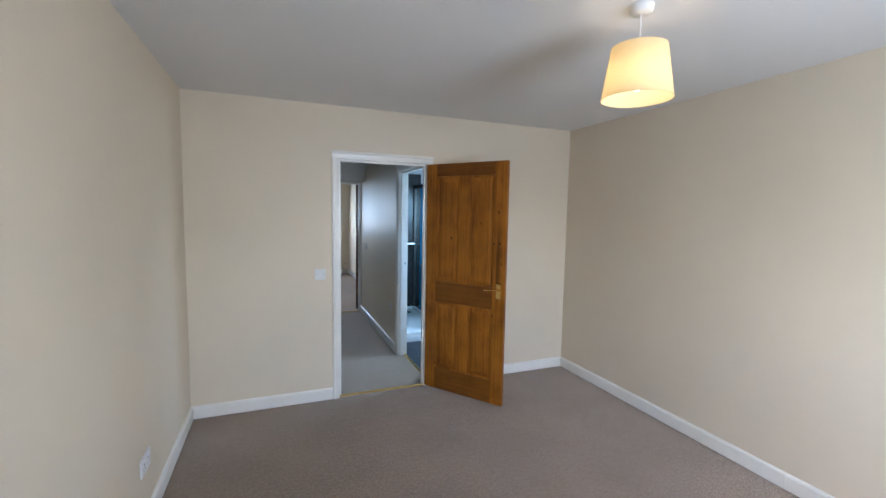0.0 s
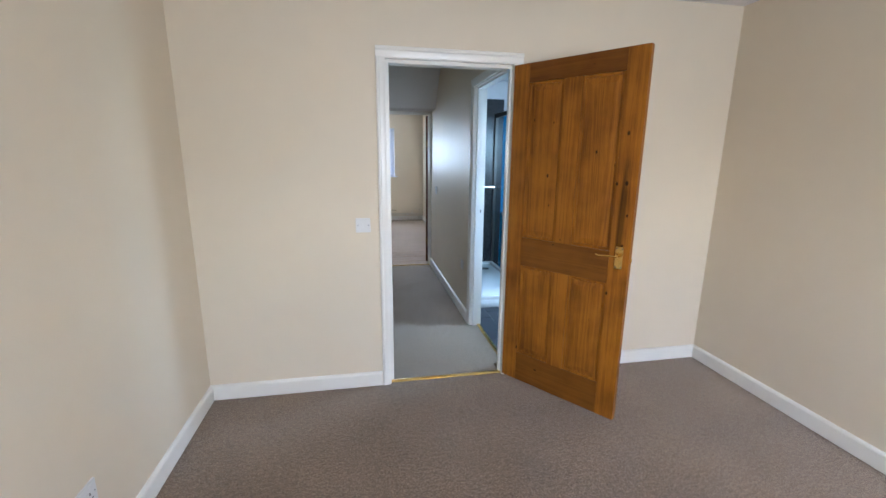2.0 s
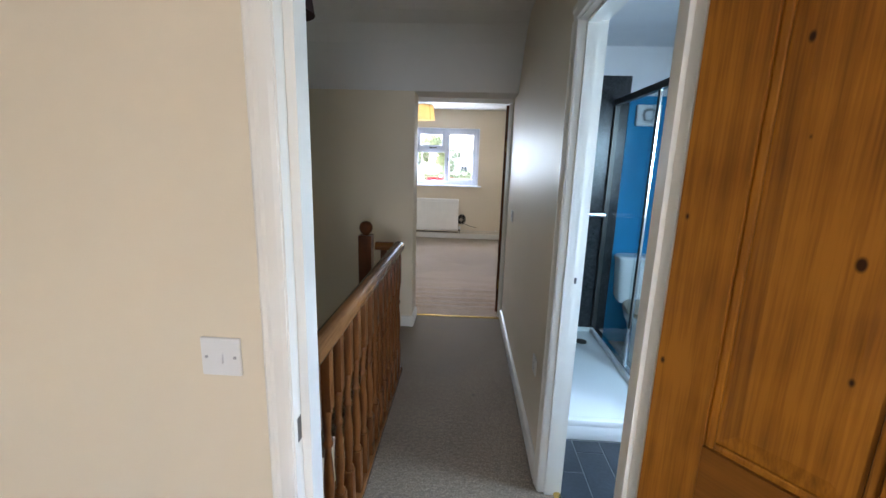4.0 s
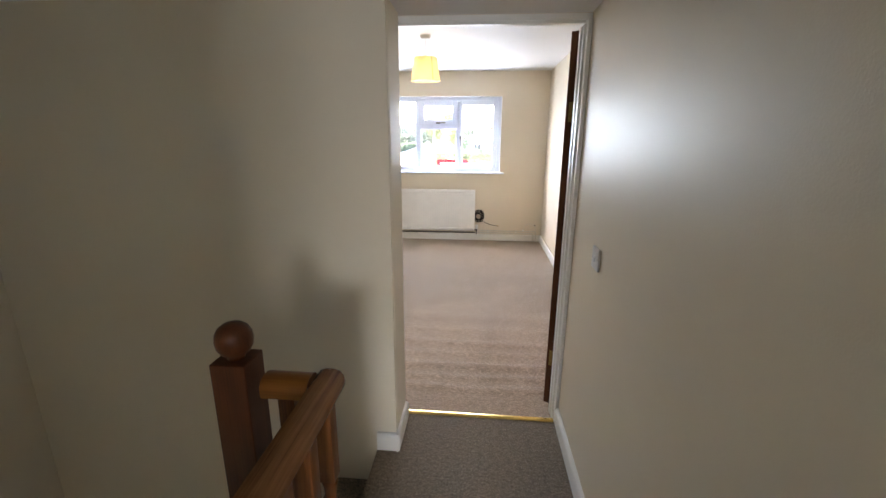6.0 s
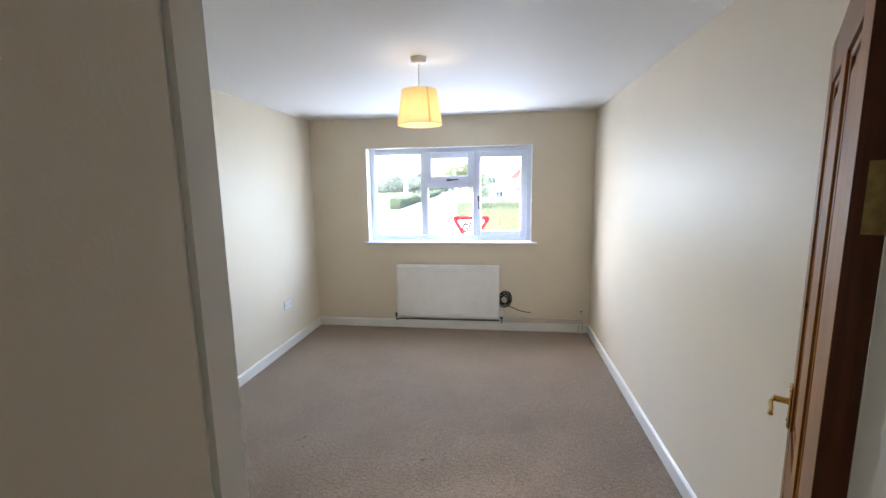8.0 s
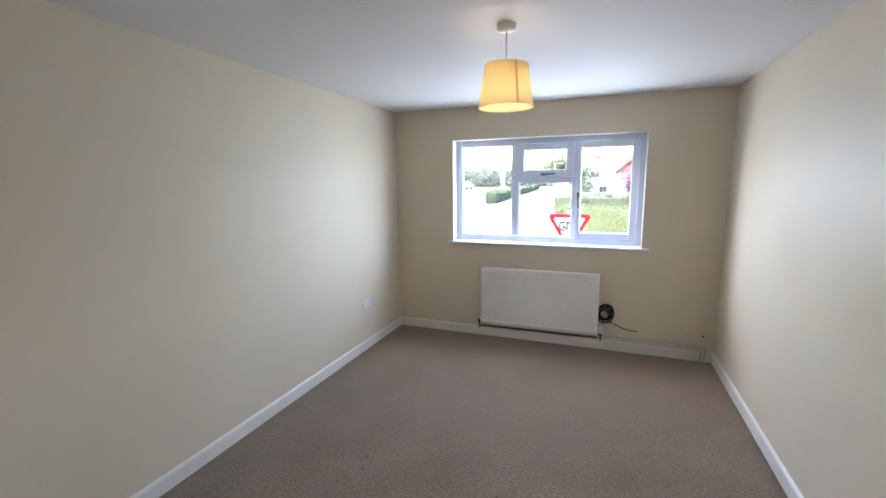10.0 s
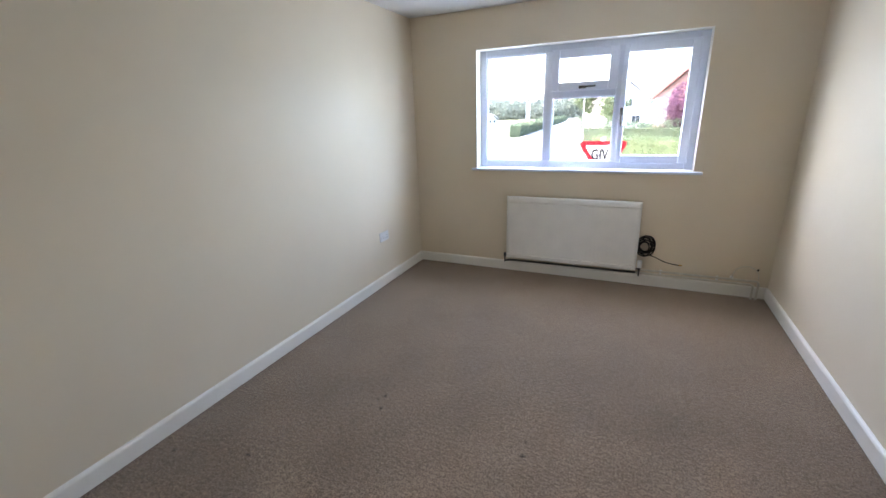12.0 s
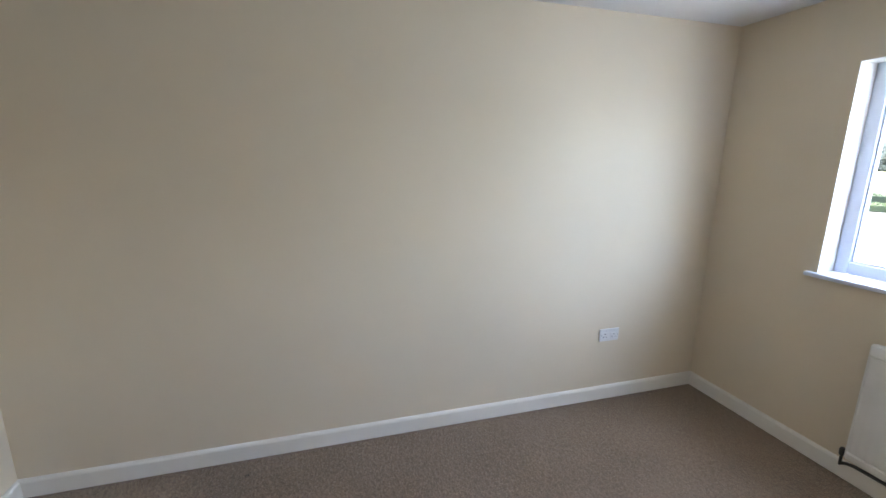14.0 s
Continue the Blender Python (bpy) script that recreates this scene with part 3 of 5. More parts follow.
# ---- four-panel doors ----
def panel_door(name, hinge, turn, label, width=0.755, dark_edge=False, handle_z=0.945, hinges=(0.3, 1.62)):
    """A leaf that runs from its hinge along local +x; local -y is the hinge-knuckle side."""
    d = thing(name, hinge, turn, label, "door", kind="structure")
    T, H, W = 0.036, 1.965, width
    z0 = 0.012
    st, mu = 0.105, 0.10
    part("stile", boxes((0, st, 0, T, z0, z0 + H), bev=0.0015), PINE_Z, d)
    part("stile", boxes((W - st, W, 0, T, z0, z0 + H), bev=0.0015), PINE_LOCK, d, "lock stile with dark knots and a long stain")
    part("top_rail", boxes((st, W - st, 0.001, T - 0.001, z0 + H - 0.105, z0 + H), bev=0.001), PINE_X, d)
    part("lock_rail", boxes((st, W - st, 0.001, T - 0.001, 0.795, 0.972), bev=0.001), PINE_X, d)
    part("bottom_rail", boxes((st, W - st, 0.001, T - 0.001, z0, z0 + 0.19), bev=0.001), PINE_X, d)
    c0, c1 = W / 2 - mu / 2, W / 2 + mu / 2
    part("muntin", boxes((c0, c1, 0.001, T - 0.001, 0.972, z0 + H - 0.105), bev=0.001), PINE_Z, d)
    part("muntin", boxes((c0, c1, 0.001, T - 0.001, z0 + 0.19, 0.795), bev=0.001), PINE_Z, d)
    for x0, x1 in ((st, c0), (c1, W - st)):
        for a, b in ((z0 + 0.19, 0.795), (0.972, z0 + H - 0.105)):
            bm = boxes((x0, x1, T / 2 - 0.006, T / 2 + 0.006, a, b))
            # raised field, fielded on both faces
            for s in (-1, 1):
                y = T / 2 + s * 0.006
                m, k = 0.022, 0.05
                q0 = [(x0 + m, a + m), (x1 - m, a + m), (x1 - m, b - m), (x0 + m, b - m)]
                q1 = [(x0 + k, a + k), (x1 - k, a + k), (x1 - k, b - k), (x0 + k, b - k)]
                v0 = [bm.verts.new((u, y, v)) for u, v in q0]
                v1 = [bm.verts.new((u, y + s * 0.006, v)) for u, v in q1]
                for i in range(4):
                    bm.faces.new((v0[i], v0[(i + 1) % 4], v1[(i + 1) % 4], v1[i]))
                bm.faces.new(v1)
            p = part("panel", bm, PINE_Z, d)
            bm = bmesh.new()
            for s in (-1, 1):
                y0, y1 = (0.006, T / 2 - 0.006) if s < 0 else (T / 2 + 0.006, T - 0.006)
                e = 0.016
                for r in ((x0, x0 + e, a, b), (x1 - e, x1, a, b), (x0 + e, x1 - e, a, a + e), (x0 + e, x1 - e, b - e, b)):
                    box(bm, r[0], r[1], y0, y1, r[2], r[3], bev=0.004)
            part("bead", bm, PINE_Z, p)
    for zz in hinges:
        h = part("hinge", lathe([(0.006, zz - 0.046), (0.006, zz + 0.046)], 10, (-0.004, -0.004, 0)), AGED, d, "aged brass butt hinge")
        part("hinge_leaf", boxes((-0.0015, 0.0, 0.0, T * 0.62, zz - 0.046, zz + 0.046)), AGED, h)
    for s in (-1, 1):
        y = -0.001 if s < 0 else T + 0.001
        hz, hx = handle_z, W - 0.05
        bm = bmesh.new()
        box(bm, hx - 0.021, hx + 0.021, min(y, y + s * 0.006), max(y, y + s * 0.006), hz - 0.06, hz + 0.06, bev=0.002)
        h = part("door_handle", bm, BRASS, d, "aged brass lever handle on a rectangular plate")
        bm = tube([(hx, y + s * 0.006, hz + 0.012), (hx, y + s * 0.04, hz + 0.012)], 0.009, 12)
        tube([(hx, y + s * 0.038, hz + 0.012), (hx - 0.03, y + s * 0.046, hz + 0.013), (hx - 0.065, y + s * 0.043, hz + 0.009), (hx - 0.095, y + s * 0.046, hz + 0.006), (hx - 0.108, y + s * 0.043, hz + 0.012)], 0.005, 10, bm)
        part("lever", bm, BRASS, h, smooth=True)
        part("screw", boxes(*[(hx + a - 0.003, hx + a + 0.003, min(y + s * 0.006, y + s * 0.0075), max(y + s * 0.006, y + s * 0.0075), hz + b - 0.003, hz + b + 0.003) for a in (-0.014, 0.014) for b in (-0.05, 0.05)]), DARKMETAL, h)
    part("latch", boxes((W, W + 0.008, T / 2 - 0.006, T / 2 + 0.006, 0.925, 0.945), bev=0.002), BRASS, d, "brass latch bolt")
    # backlit shade of the hinge edge, put in as a dark strip
    if dark_edge:
        part("edge", boxes((-0.001, 0.0, 0.0004, T - 0.0004, z0, z0 + H)), PINE_D, d, "hinge edge darkened as backlit shade")
    return d


panel_door("door_1", (1.392, 2.952, 0), -54.2, "open orange-brown knotty pine four-panel bedroom door", hinges=())
panel_door("door_2", (1.367, 6.112, 0), 58.8, "open dark knotty pine four-panel door in the far doorway", dark_edge=True, handle_z=1.02)

# ---- pendant lamps ----
def pendant(at, shade_mat, label, lit, drop, r0, r1, h, category="pendant lamp", turn=0.0, rose=True):
    """Ceiling rose, flex and a tapered drum shade; `at` is on the ceiling, drop is to the shade's top."""
    d = thing("pendant_lamp", at, turn, label, category, group="pendant lamps")
    part("ceiling_rose", lathe([(0.012, -0.034), (0.035, -0.032), (0.044, -0.024), (0.048, -0.001)], 28), PLASTIC, d, "white plastic rose", smooth=True)
    part("flex", tube([(0, 0, -0.03), (0.001, 0, -drop * 0.5), (0, 0.001, -drop - 0.03)], 0.0035, 8), PLASTIC, d, "white cable")
    part("lamp_holder", lathe([(0.012, -drop - 0.02), (0.02, -drop - 0.028), (0.02, -drop - 0.075), (0.014, -drop - 0.085)], 18), PLASTIC, d, smooth=True)
    bm, seg, th = bmesh.new(), 56, 0.0012
    rows = []
    for k in range(9):
        f = k / 8
        rows.append((r0 + (r1 - r0) * f, -drop - h * f))
    ring = rows + [(r - th, z) for r, z in rows[::-1]]
    loops = []
    for r, z in ring:
        loops.append([bm.verts.new((r * math.cos(2 * math.pi * i / seg), r * math.sin(2 * math.pi * i / seg), z)) for i in range(seg)])
    for a, b in zip(loops, loops[1:] + loops[:1]):
        for i in range(seg):
            bm.faces.new((a[i], a[(i + 1) % seg], b[(i + 1) % seg], b[i]))
    shade = part("shade", bm, shade_mat, d, smooth=True)
    part("rim", tube([(r1 * math.cos(2 * math.pi * i / 40), r1 * math.sin(2 * math.pi * i / 40), -drop - h) for i in range(41)], 0.0022, 6), shade_mat, shade)
    bm = bmesh.new()
    for a in range(3):
        c, s = math.cos(a * 2.094), math.sin(a * 2.094)
        tube([(0.018 * c, 0.018 * s, -drop - 0.03), (r0 * c, r0 * s, -drop - 0.004)], 0.0018, 6, bm)
    part("spider", bm, PLASTIC, shade)
    q = [(r0 + 0.0008, 0.0), (r1 + 0.0008, -h)]
    bm = bmesh.new()
    vs = [[bm.verts.new((r * math.cos(a), r * math.sin(a), -drop + z)) for a in (2.02 - 0.045, 2.02 + 0.045)] for r, z in q]
    bm.faces.new((vs[0][0], vs[0][1], vs[1][1], vs[1][0]))
    part("seam", bm, SEAM if lit else shade_mat, shade)
    if lit:
        part("bulb", lathe([(0.011, -drop - 0.085), (0.02, -drop - 0.105), (0.03, -drop - 0.125), (0.03, -drop - 0.14), (0.02, -drop - 0.16), (0.004, -drop - 0.168)], 20), BULB, d, "lit warm bulb", smooth=True)
    return d


SHADE = fabric_shade("cream_shade_fabric", (0.93, 0.83, 0.60), 0.6)
SEAM = fabric_shade("cream_shade_seam", (0.74, 0.58, 0.32), 0.42)
SHADE_DARK = fabric_shade("brown_shade_fabric", (0.10, 0.06, 0.055), 0.05)
BULB = glow("warm_bulb", (1.0, 0.79, 0.54), BULB_GLOW)
pendant((1.53, 0.83, CEIL_Z), SHADE, "lit cream fabric drum shade hanging in the bedroom", True, 0.16, 0.105, 0.135, 0.2)
pendant((0.405, 8.08, CEIL_Z), SHADE, "lit cream fabric drum shade hanging in the front bedroom", True, 0.185, 0.105, 0.135, 0.2, turn=191)
pendant((0.2, 4.05, LAND_Z), SHADE_DARK, "unlit dark brown fabric shade over the stairwell", False, 0.2, 0.1, 0.125, 0.19)


def smoke_alarm(at):
    d = thing("smoke_alarm", at, label="round white smoke alarm on the landing ceiling", category="smoke alarm")
    part("base", lathe([(0.05, -0.012), (0.055, -0.010), (0.055, -0.0005)], 32), PLASTIC, d, smooth=True)
    part("cover", lathe([(0.012, -0.036), (0.036, -0.034), (0.046, -0.024), (0.048, -0.012)], 32), PLASTIC, d, smooth=True)
    part("grille", lathe([(0.0485, -0.020), (0.0485, -0.014)], 32, close=False), DARKMETAL, d, "dark vent ring")


smoke_alarm((0.553, 4.59, LAND_Z))


# ---- switches and sockets ----
def wall_plate(name, at, turn, w, h, label, category, rockers=1, sockets=0, depth=0.009):
    """Faces local -y."""
    d = thing(name, at, turn, label, category, group=category + "s on the walls")
    part("plate", boxes((-w / 2, w / 2, -depth, -0.0005, -h / 2, h / 2), bev=0.003), PLASTIC, d)
    for i in range(rockers):
        part("rocker", prism([(-depth - 0.007, -0.012), (-depth + 0.001, -0.012), (-depth + 0.001, 0.012), (-depth - 0.001, 0.012)], "x", -0.006, 0.006), PLASTIC, d)
    for i in range(sockets):
        cx = (i - (sockets - 1) / 2) * 0.068
        k = part("socket_face", boxes((cx - 0.024, cx + 0.024, -depth - 0.0015, -depth + 0.001, -0.03, 0.016), bev=0.001), PLASTIC, d)
        part("pin_hole", boxes((cx - 0.0025, cx + 0.0025, -depth - 0.0021, -depth - 0.0012, 0.002, 0.011), (cx - 0.015, cx - 0.008, -depth - 0.0021, -depth - 0.0012, -0.016, -0.012), (cx + 0.008, cx + 0.015, -depth - 0.0021, -depth - 0.0012, -0.016, -0.012)), RUBBER, k)
        part("rocker", boxes((cx - 0.007 + 0.012, cx + 0.007 + 0.012, -depth - 0.003, -depth, 0.022, 0.036), bev=0.001), PLASTIC, d)
    for x in (-w / 2 + 0.012, w / 2 - 0.012):
        part("screw", tube([(x, -depth - 0.0008, 0), (x, -depth + 0.001, 0)], 0.0035, 10), SCREWHEAD, d)
    return d


wall_plate("light_switch", (0.493, 2.96, 1.054), 0, 0.086, 0.086, "white plastic light switch beside the bedroom door", "light switch")
wall_plate("light_switch", (1.385, 5.54, 1.053), -90, 0.086, 0.086, "white plastic light switch on the landing wall", "light switch")
wall_plate("wall_socket", (-0.44, 1.82, 0.335), 90, 0.146, 0.086, "white double wall socket above the skirting", "wall socket", 0, 2)
wall_plate("wall_socket", (1.385, 4.12, 0.48), -90, 0.086, 0.086, "white single wall socket low on the landing wall", "wall socket", 0, 1)
wall_plate("wall_socket", (-1.275, 9.40, 0.468), 90, 0.146, 0.086, "white double wall socket near the window corner", "wall socket", 0, 2)


# ---- balustrade ----
def balustrade():
    d = thing("balustrade", (0.57, 3.06, 0), label="stained pine stair balustrade with turned spindles and ball newel", category="balustrade")
    X, Y1 = 0.0, 1.765
    rail = [(-0.033, 0.0), (0.033, 0.0), (0.036, 0.012), (0.034, 0.03), (0.026, 0.042), (0.01, 0.048), (-0.01, 0.048), (-0.026, 0.042), (-0.034, 0.03), (-0.036, 0.012)]
    bm = prism([(X + u, 0.892 + v) for u, v in rail], "y", 0.002, Y1 + 0.036)
    part("handrail", bm, PINE_Y, d, "pine handrail with worn shiny edge", smooth=True)
    bm = prism([(Y1 + u, 0.892 + v) for u, v in rail], "x", -0.15, X - 0.034)
    part("handrail", bm, PINE_X, d, smooth=True)
    part("base_rail", boxes((X - 0.03, X + 0.03, 0.004, Y1 + 0.03, 0.001, 0.034), bev=0.003), PINE_Y, d)
    part("base_rail", boxes((-0.15, X - 0.031, Y1 - 0.03, Y1 + 0.03, 0.001, 0.034), bev=0.003), PINE_X, d)
    prof = [(0.012, 0.23), (0.019, 0.24), (0.02, 0.25), (0.013, 0.262), (0.016, 0.30), (0.0195, 0.36), (0.018, 0.42), (0.013, 0.49), (0.012, 0.52), (0.018, 0.53), (0.018, 0.54), (0.012, 0.552), (0.0135, 0.60), (0.017, 0.64), (0.02, 0.655), (0.012, 0.67)]
    bm = lathe(prof, 12)
    box(bm, -0.0205, 0.0205, -0.0205, 0.0205, 0.034, 0.235, bev=0.002)
    box(bm, -0.0205, 0.0205, -0.0205, 0.0205, 0.665, 0.893, bev=0.002)
    me = finish("spindle", bm, PINE_S, True)
    n = 15
    spots = [(X, 0.07 + (Y1 - 0.02 - 0.07) * i / (n - 1)) for i in range(n)] + [(-0.095, Y1)]
    for x, y in spots:
        o = new("spindle", me)
        o.parent = d
        o.location = (x, y, 0)
    nx, ny = -0.213, Y1 - 0.008
    bm = boxes((nx - 0.043, nx + 0.043, ny - 0.043, ny + 0.043, -0.3, 0.985), bev=0.003)
    nw = part("newel_post", bm, PINE_D, d, "dark square pine newel post")
    part("newel_cap", lathe([(0.043, 0.973), (0.04, 0.977), (0.026, 0.984), (0.02, 0.992), (0.022, 1.000), (0.034, 1.010), (0.0415, 1.024), (0.0435, 1.040), (0.0415, 1.056), (0.034, 1.070), (0.022, 1.079), (0.006, 1.083)], 28, (nx, ny, -0.008)), PINE_D, nw, "turned ball finial", smooth=True)


balustrade()


def staircase():
    d = thing("staircase", (0, 0, 0), label="carpeted stairs turning down from the landing", category="stairs", kind="structure")
    rise, go = 0.189, 0.225
    for k in range(8):
        z, x = -rise * (k + 1), 0.46 - go * k
        part("step", boxes((x - go - 0.02, x, 4.86, 5.676, z - 0.19, z), bev=0.006), CARPET_L, d)
    part("apron", boxes((0.445, 0.53, 3.062, 4.858, -0.2, -0.001)), PINE_Y, d, "stained pine landing edge")


staircase()


# ---- the front window ----
def window():
    d = thing("window_1", (0, 0, 0), label="white plastic three-light window with a small top vent", category="window", kind="structure")
    y0, y1 = 10.258, 10.32
    def ring(name, x0, x1, z0, z1, w, ya, yb, parent, bev=0.006):
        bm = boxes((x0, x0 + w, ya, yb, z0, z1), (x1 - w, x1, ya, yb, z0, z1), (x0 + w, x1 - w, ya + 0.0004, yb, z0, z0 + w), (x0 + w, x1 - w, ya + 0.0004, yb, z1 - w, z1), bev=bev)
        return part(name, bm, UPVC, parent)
    f = ring("frame", WX0 + 0.002, WX1 - 0.002, WZ0 + 0.02, WZ1 - 0.002, 0.062, y0, y1, d)
    # mullions and transom
    part("mullion", boxes((-0.012, 0.056, y0 + 0.002, y1, WZ0 + 0.08, WZ1 - 0.064), bev=0.006), UPVC, d)
    part("mullion", boxes((0.582, 0.626, y0 + 0.002, y1, WZ0 + 0.08, WZ1 - 0.064), bev=0.006), UPVC, d)
    part("transom", boxes((0.044, 0.582, y0 + 0.003, y1, 1.63, 1.69), bev=0.006), UPVC, d)
    v = ring("vent_sash", 0.04, 0.588, 1.682, WZ1 - 0.054, 0.07, y0 - 0.018, y1 - 0.02, d)
    za, zb, ya, yb = WZ0 + 0.072, WZ1 - 0.054, y0 - 0.018, y1 - 0.02
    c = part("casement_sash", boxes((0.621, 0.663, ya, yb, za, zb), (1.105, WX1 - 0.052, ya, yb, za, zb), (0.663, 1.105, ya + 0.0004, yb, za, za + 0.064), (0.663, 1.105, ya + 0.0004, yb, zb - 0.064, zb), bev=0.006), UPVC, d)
    for x0, x1, z0, z1, yy in ((-0.562, -0.008, 1.078, 2.012, y0 + 0.03), (0.042, 0.584, 1.078, 1.632, y0 + 0.03), (0.094, 0.534, 1.736, 1.962, y0 + 0.02), (0.661, 1.108, 1.134, 1.954, y0 + 0.02)):
        g = part("pane", boxes((x0, x1, yy, yy + 0.006, z0, z1)), GLASS, d)
        g.visible_shadow = False
    for x0, x1, z0, z1 in ((-0.556, -0.012, 1.082, 2.006), (0.056, 0.582, 1.082, 1.63)):
        e = 0.01
        part("glazing_bead", boxes((x0, x0 + e, y0 + 0.012, y0 + 0.03, z0, z1), (x1 - e, x1, y0 + 0.012, y0 + 0.03, z0, z1), (x0 + e, x1 - e, y0 + 0.012, y0 + 0.03, z0, z0 + e), (x0 + e, x1 - e, y0 + 0.012, y0 + 0.03, z1 - e, z1), bev=0.003), UPVC, d)
    # handles
    yh = y0 - 0.018
    bm = boxes((0.64 - 0.013, 0.64 + 0.013, yh - 0.012, yh, 1.47, 1.53), bev=0.004)
    tube([(0.64, yh - 0.03, 1.5), (0.64, yh - 0.034, 1.46), (0.645, yh - 0.03, 1.38)], 0.0075, 10, bm)
    tube([(0.64, yh - 0.008, 1.5), (0.64, yh - 0.032, 1.5)], 0.01, 12, bm)
    part("casement_handle", bm, DARKMETAL, c, "dark metal casement handle")
    bm = boxes((0.28, 0.34, yh - 0.012, yh, 1.697, 1.721), bev=0.004)
    tube([(0.31, yh - 0.008, 1.709), (0.31, yh - 0.034, 1.709)], 0.01, 12, bm)
    tube([(0.31, yh - 0.03, 1.709), (0.35, yh - 0.034, 1.711), (0.42, yh - 0.03, 1.714)], 0.0075, 10, bm)
    part("vent_handle", bm, DARKMETAL, v, "dark metal vent handle")
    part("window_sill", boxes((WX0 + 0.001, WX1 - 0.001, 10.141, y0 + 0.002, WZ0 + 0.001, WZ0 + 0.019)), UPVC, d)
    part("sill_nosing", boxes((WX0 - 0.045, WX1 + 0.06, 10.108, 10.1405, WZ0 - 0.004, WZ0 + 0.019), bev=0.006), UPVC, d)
    part("reveal_trim", boxes((WX0 + 0.0005, WX0 + 0.004, 10.139, y0, WZ0 + 0.019, WZ1), (WX1 - 0.004, WX1 - 0.0005, 10.139, y0, WZ0 + 0.019, WZ1), (WX0 + 0.004, WX1 - 0.004, 10.139, y0, WZ1 - 0.004, WZ1 - 0.0005)), GLOSS, d)


window()


# ---- radiator, pipes and cable ----
def radiator():
    d = thing("radiator", (0.296, 10.06, 0.16), label="white steel panel radiator under the window", category="radiator")
    W, H = 1.16, 0.612
    bm = bmesh.new()
    n = 34
    # front panel with shallow vertical flutes, rolled top and bottom
    rows_z = [(0.0, -0.010), (0.008, -0.026), (0.016, -0.03), (0.042, -0.03), (0.048, -0.020), (0.054, -0.026), (H - 0.062, -0.026), (H - 0.056, -0.020), (H - 0.05, -0.03), (H - 0.014, -0.03), (H - 0.006, -0.026), (H, -0.010)]
    cols = []
    m = n * 6
    for i in range(m + 1):
        x = -W / 2 + W * i / m
        ph = (i % 6) / 6
        flute = 0.0008 * (0.5 - 0.5 * math.cos(2 * math.pi * ph))
        e = min(1.0, (min(i, m - i) / 3))
        cols.append([bm.verts.new((x, y * (0.6 + 0.4 * e) + (flute if 4 < k < 7 else 0), z)) for k, (z, y) in enumerate(rows_z)])
    for a, b in zip(cols, cols[1:]):
        for k in range(len(rows_z) - 1):
            bm.faces.new((a[k], b[k], b[k + 1], a[k + 1]))
    part("front_panel", bm, RADPAINT, d, smooth=True)
    part("core", boxes((-W / 2 + 0.004, W / 2 - 0.004, -0.014, 0.02, 0.004, H - 0.004)), RADPAINT, d)
    part("side_cap", boxes((-W / 2 - 0.002, -W / 2 + 0.004, -0.02, 0.022, 0.01, H - 0.006), bev=0.002), RADPAINT, d)
    part("side_cap", boxes((W / 2 - 0.004, W / 2 + 0.002, -0.02, 0.022, 0.01, H - 0.006), bev=0.002), RADPAINT, d)
    for x in (-0.4, 0.4):
        part("bracket", boxes((x - 0.015, x + 0.015, 0.021, 0.0795, 0.05, H - 0.06)), DARKMETAL, d)
    bm = lathe([(0.006, -0.05), (0.006, 0.0), (0.011, 0.004), (0.013, 0.014), (0.013, 0.036), (0.009, 0.044)], 14, (-W / 2 - 0.02, 0.0, 0.0))
    tube([(-W / 2 - 0.02, 0, 0.02), (-W / 2 + 0.002, 0, 0.02)], 0.007, 10, bm)
    part("lockshield_valve", bm, DARKMETAL, d, "dull metal lockshield valve", smooth=True)
    bm = lathe([(0.006, -0.05), (0.008, 0.0), (0.012, 0.01), (0.012, 0.03)], 14, (W / 2 + 0.03, 0.0, 0.0))
    tube([(W / 2, 0, 0.016), (W / 2 + 0.03, 0, 0.016)], 0.008, 10, bm)
    v = part("control_valve", bm, DARKMETAL, d, "dull metal radiator valve", smooth=True)
    part("valve_head", lathe([(0.017, 0.03), (0.0205, 0.034), (0.0205, 0.085), (0.018, 0.092), (0.006, 0.094)], 20, (W / 2 + 0.03, 0.0, 0.0)), PLASTIC, v, "cream plastic valve head", smooth=True)


radiator()


def heating_pipes():
    d = thing("heating_pipes", (0, 10.1, 0), label="painted copper heating pipes along the skirting", category="pipes")
    def bent(a, b, z, foot, y):
        return [(a, y, z), (b - 0.02, y, z), (b - 0.006, y, z - 0.006), (b, y, z - 0.02), (b, y, foot)]
    part("pipe", tube(bent(0.906, 1.785, 0.158, 0.0, 0.0), 0.0085), PIPE, d, smooth=True)
    part("pipe", tube(bent(0.88, 1.752, 0.126, 0.0, 0.0), 0.0085), PIPE, d, smooth=True)
    part("pipe", tube([(-0.304, -0.04, 0.118), (-0.29, -0.014, 0.118), (-0.26, -0.008, 0.122), (0.88, 0.0, 0.126)], 0.0085), DARKMETAL, d, "dull dark pipe under the radiator", smooth=True)
    part("pipe", tube([(0.906, -0.04, 0.125), (0.906, -0.02, 0.14), (0.906, 0.0, 0.158)], 0.0085), PIPE, d, smooth=True)
    for x in (-0.1, 0.35, 1.08, 1.5):
        part("pipe_clip", boxes((x - 0.008, x + 0.008, 0.002, 0.022, 0.114, 0.168), bev=0.002), PLASTIC, d)


heating_pipes()


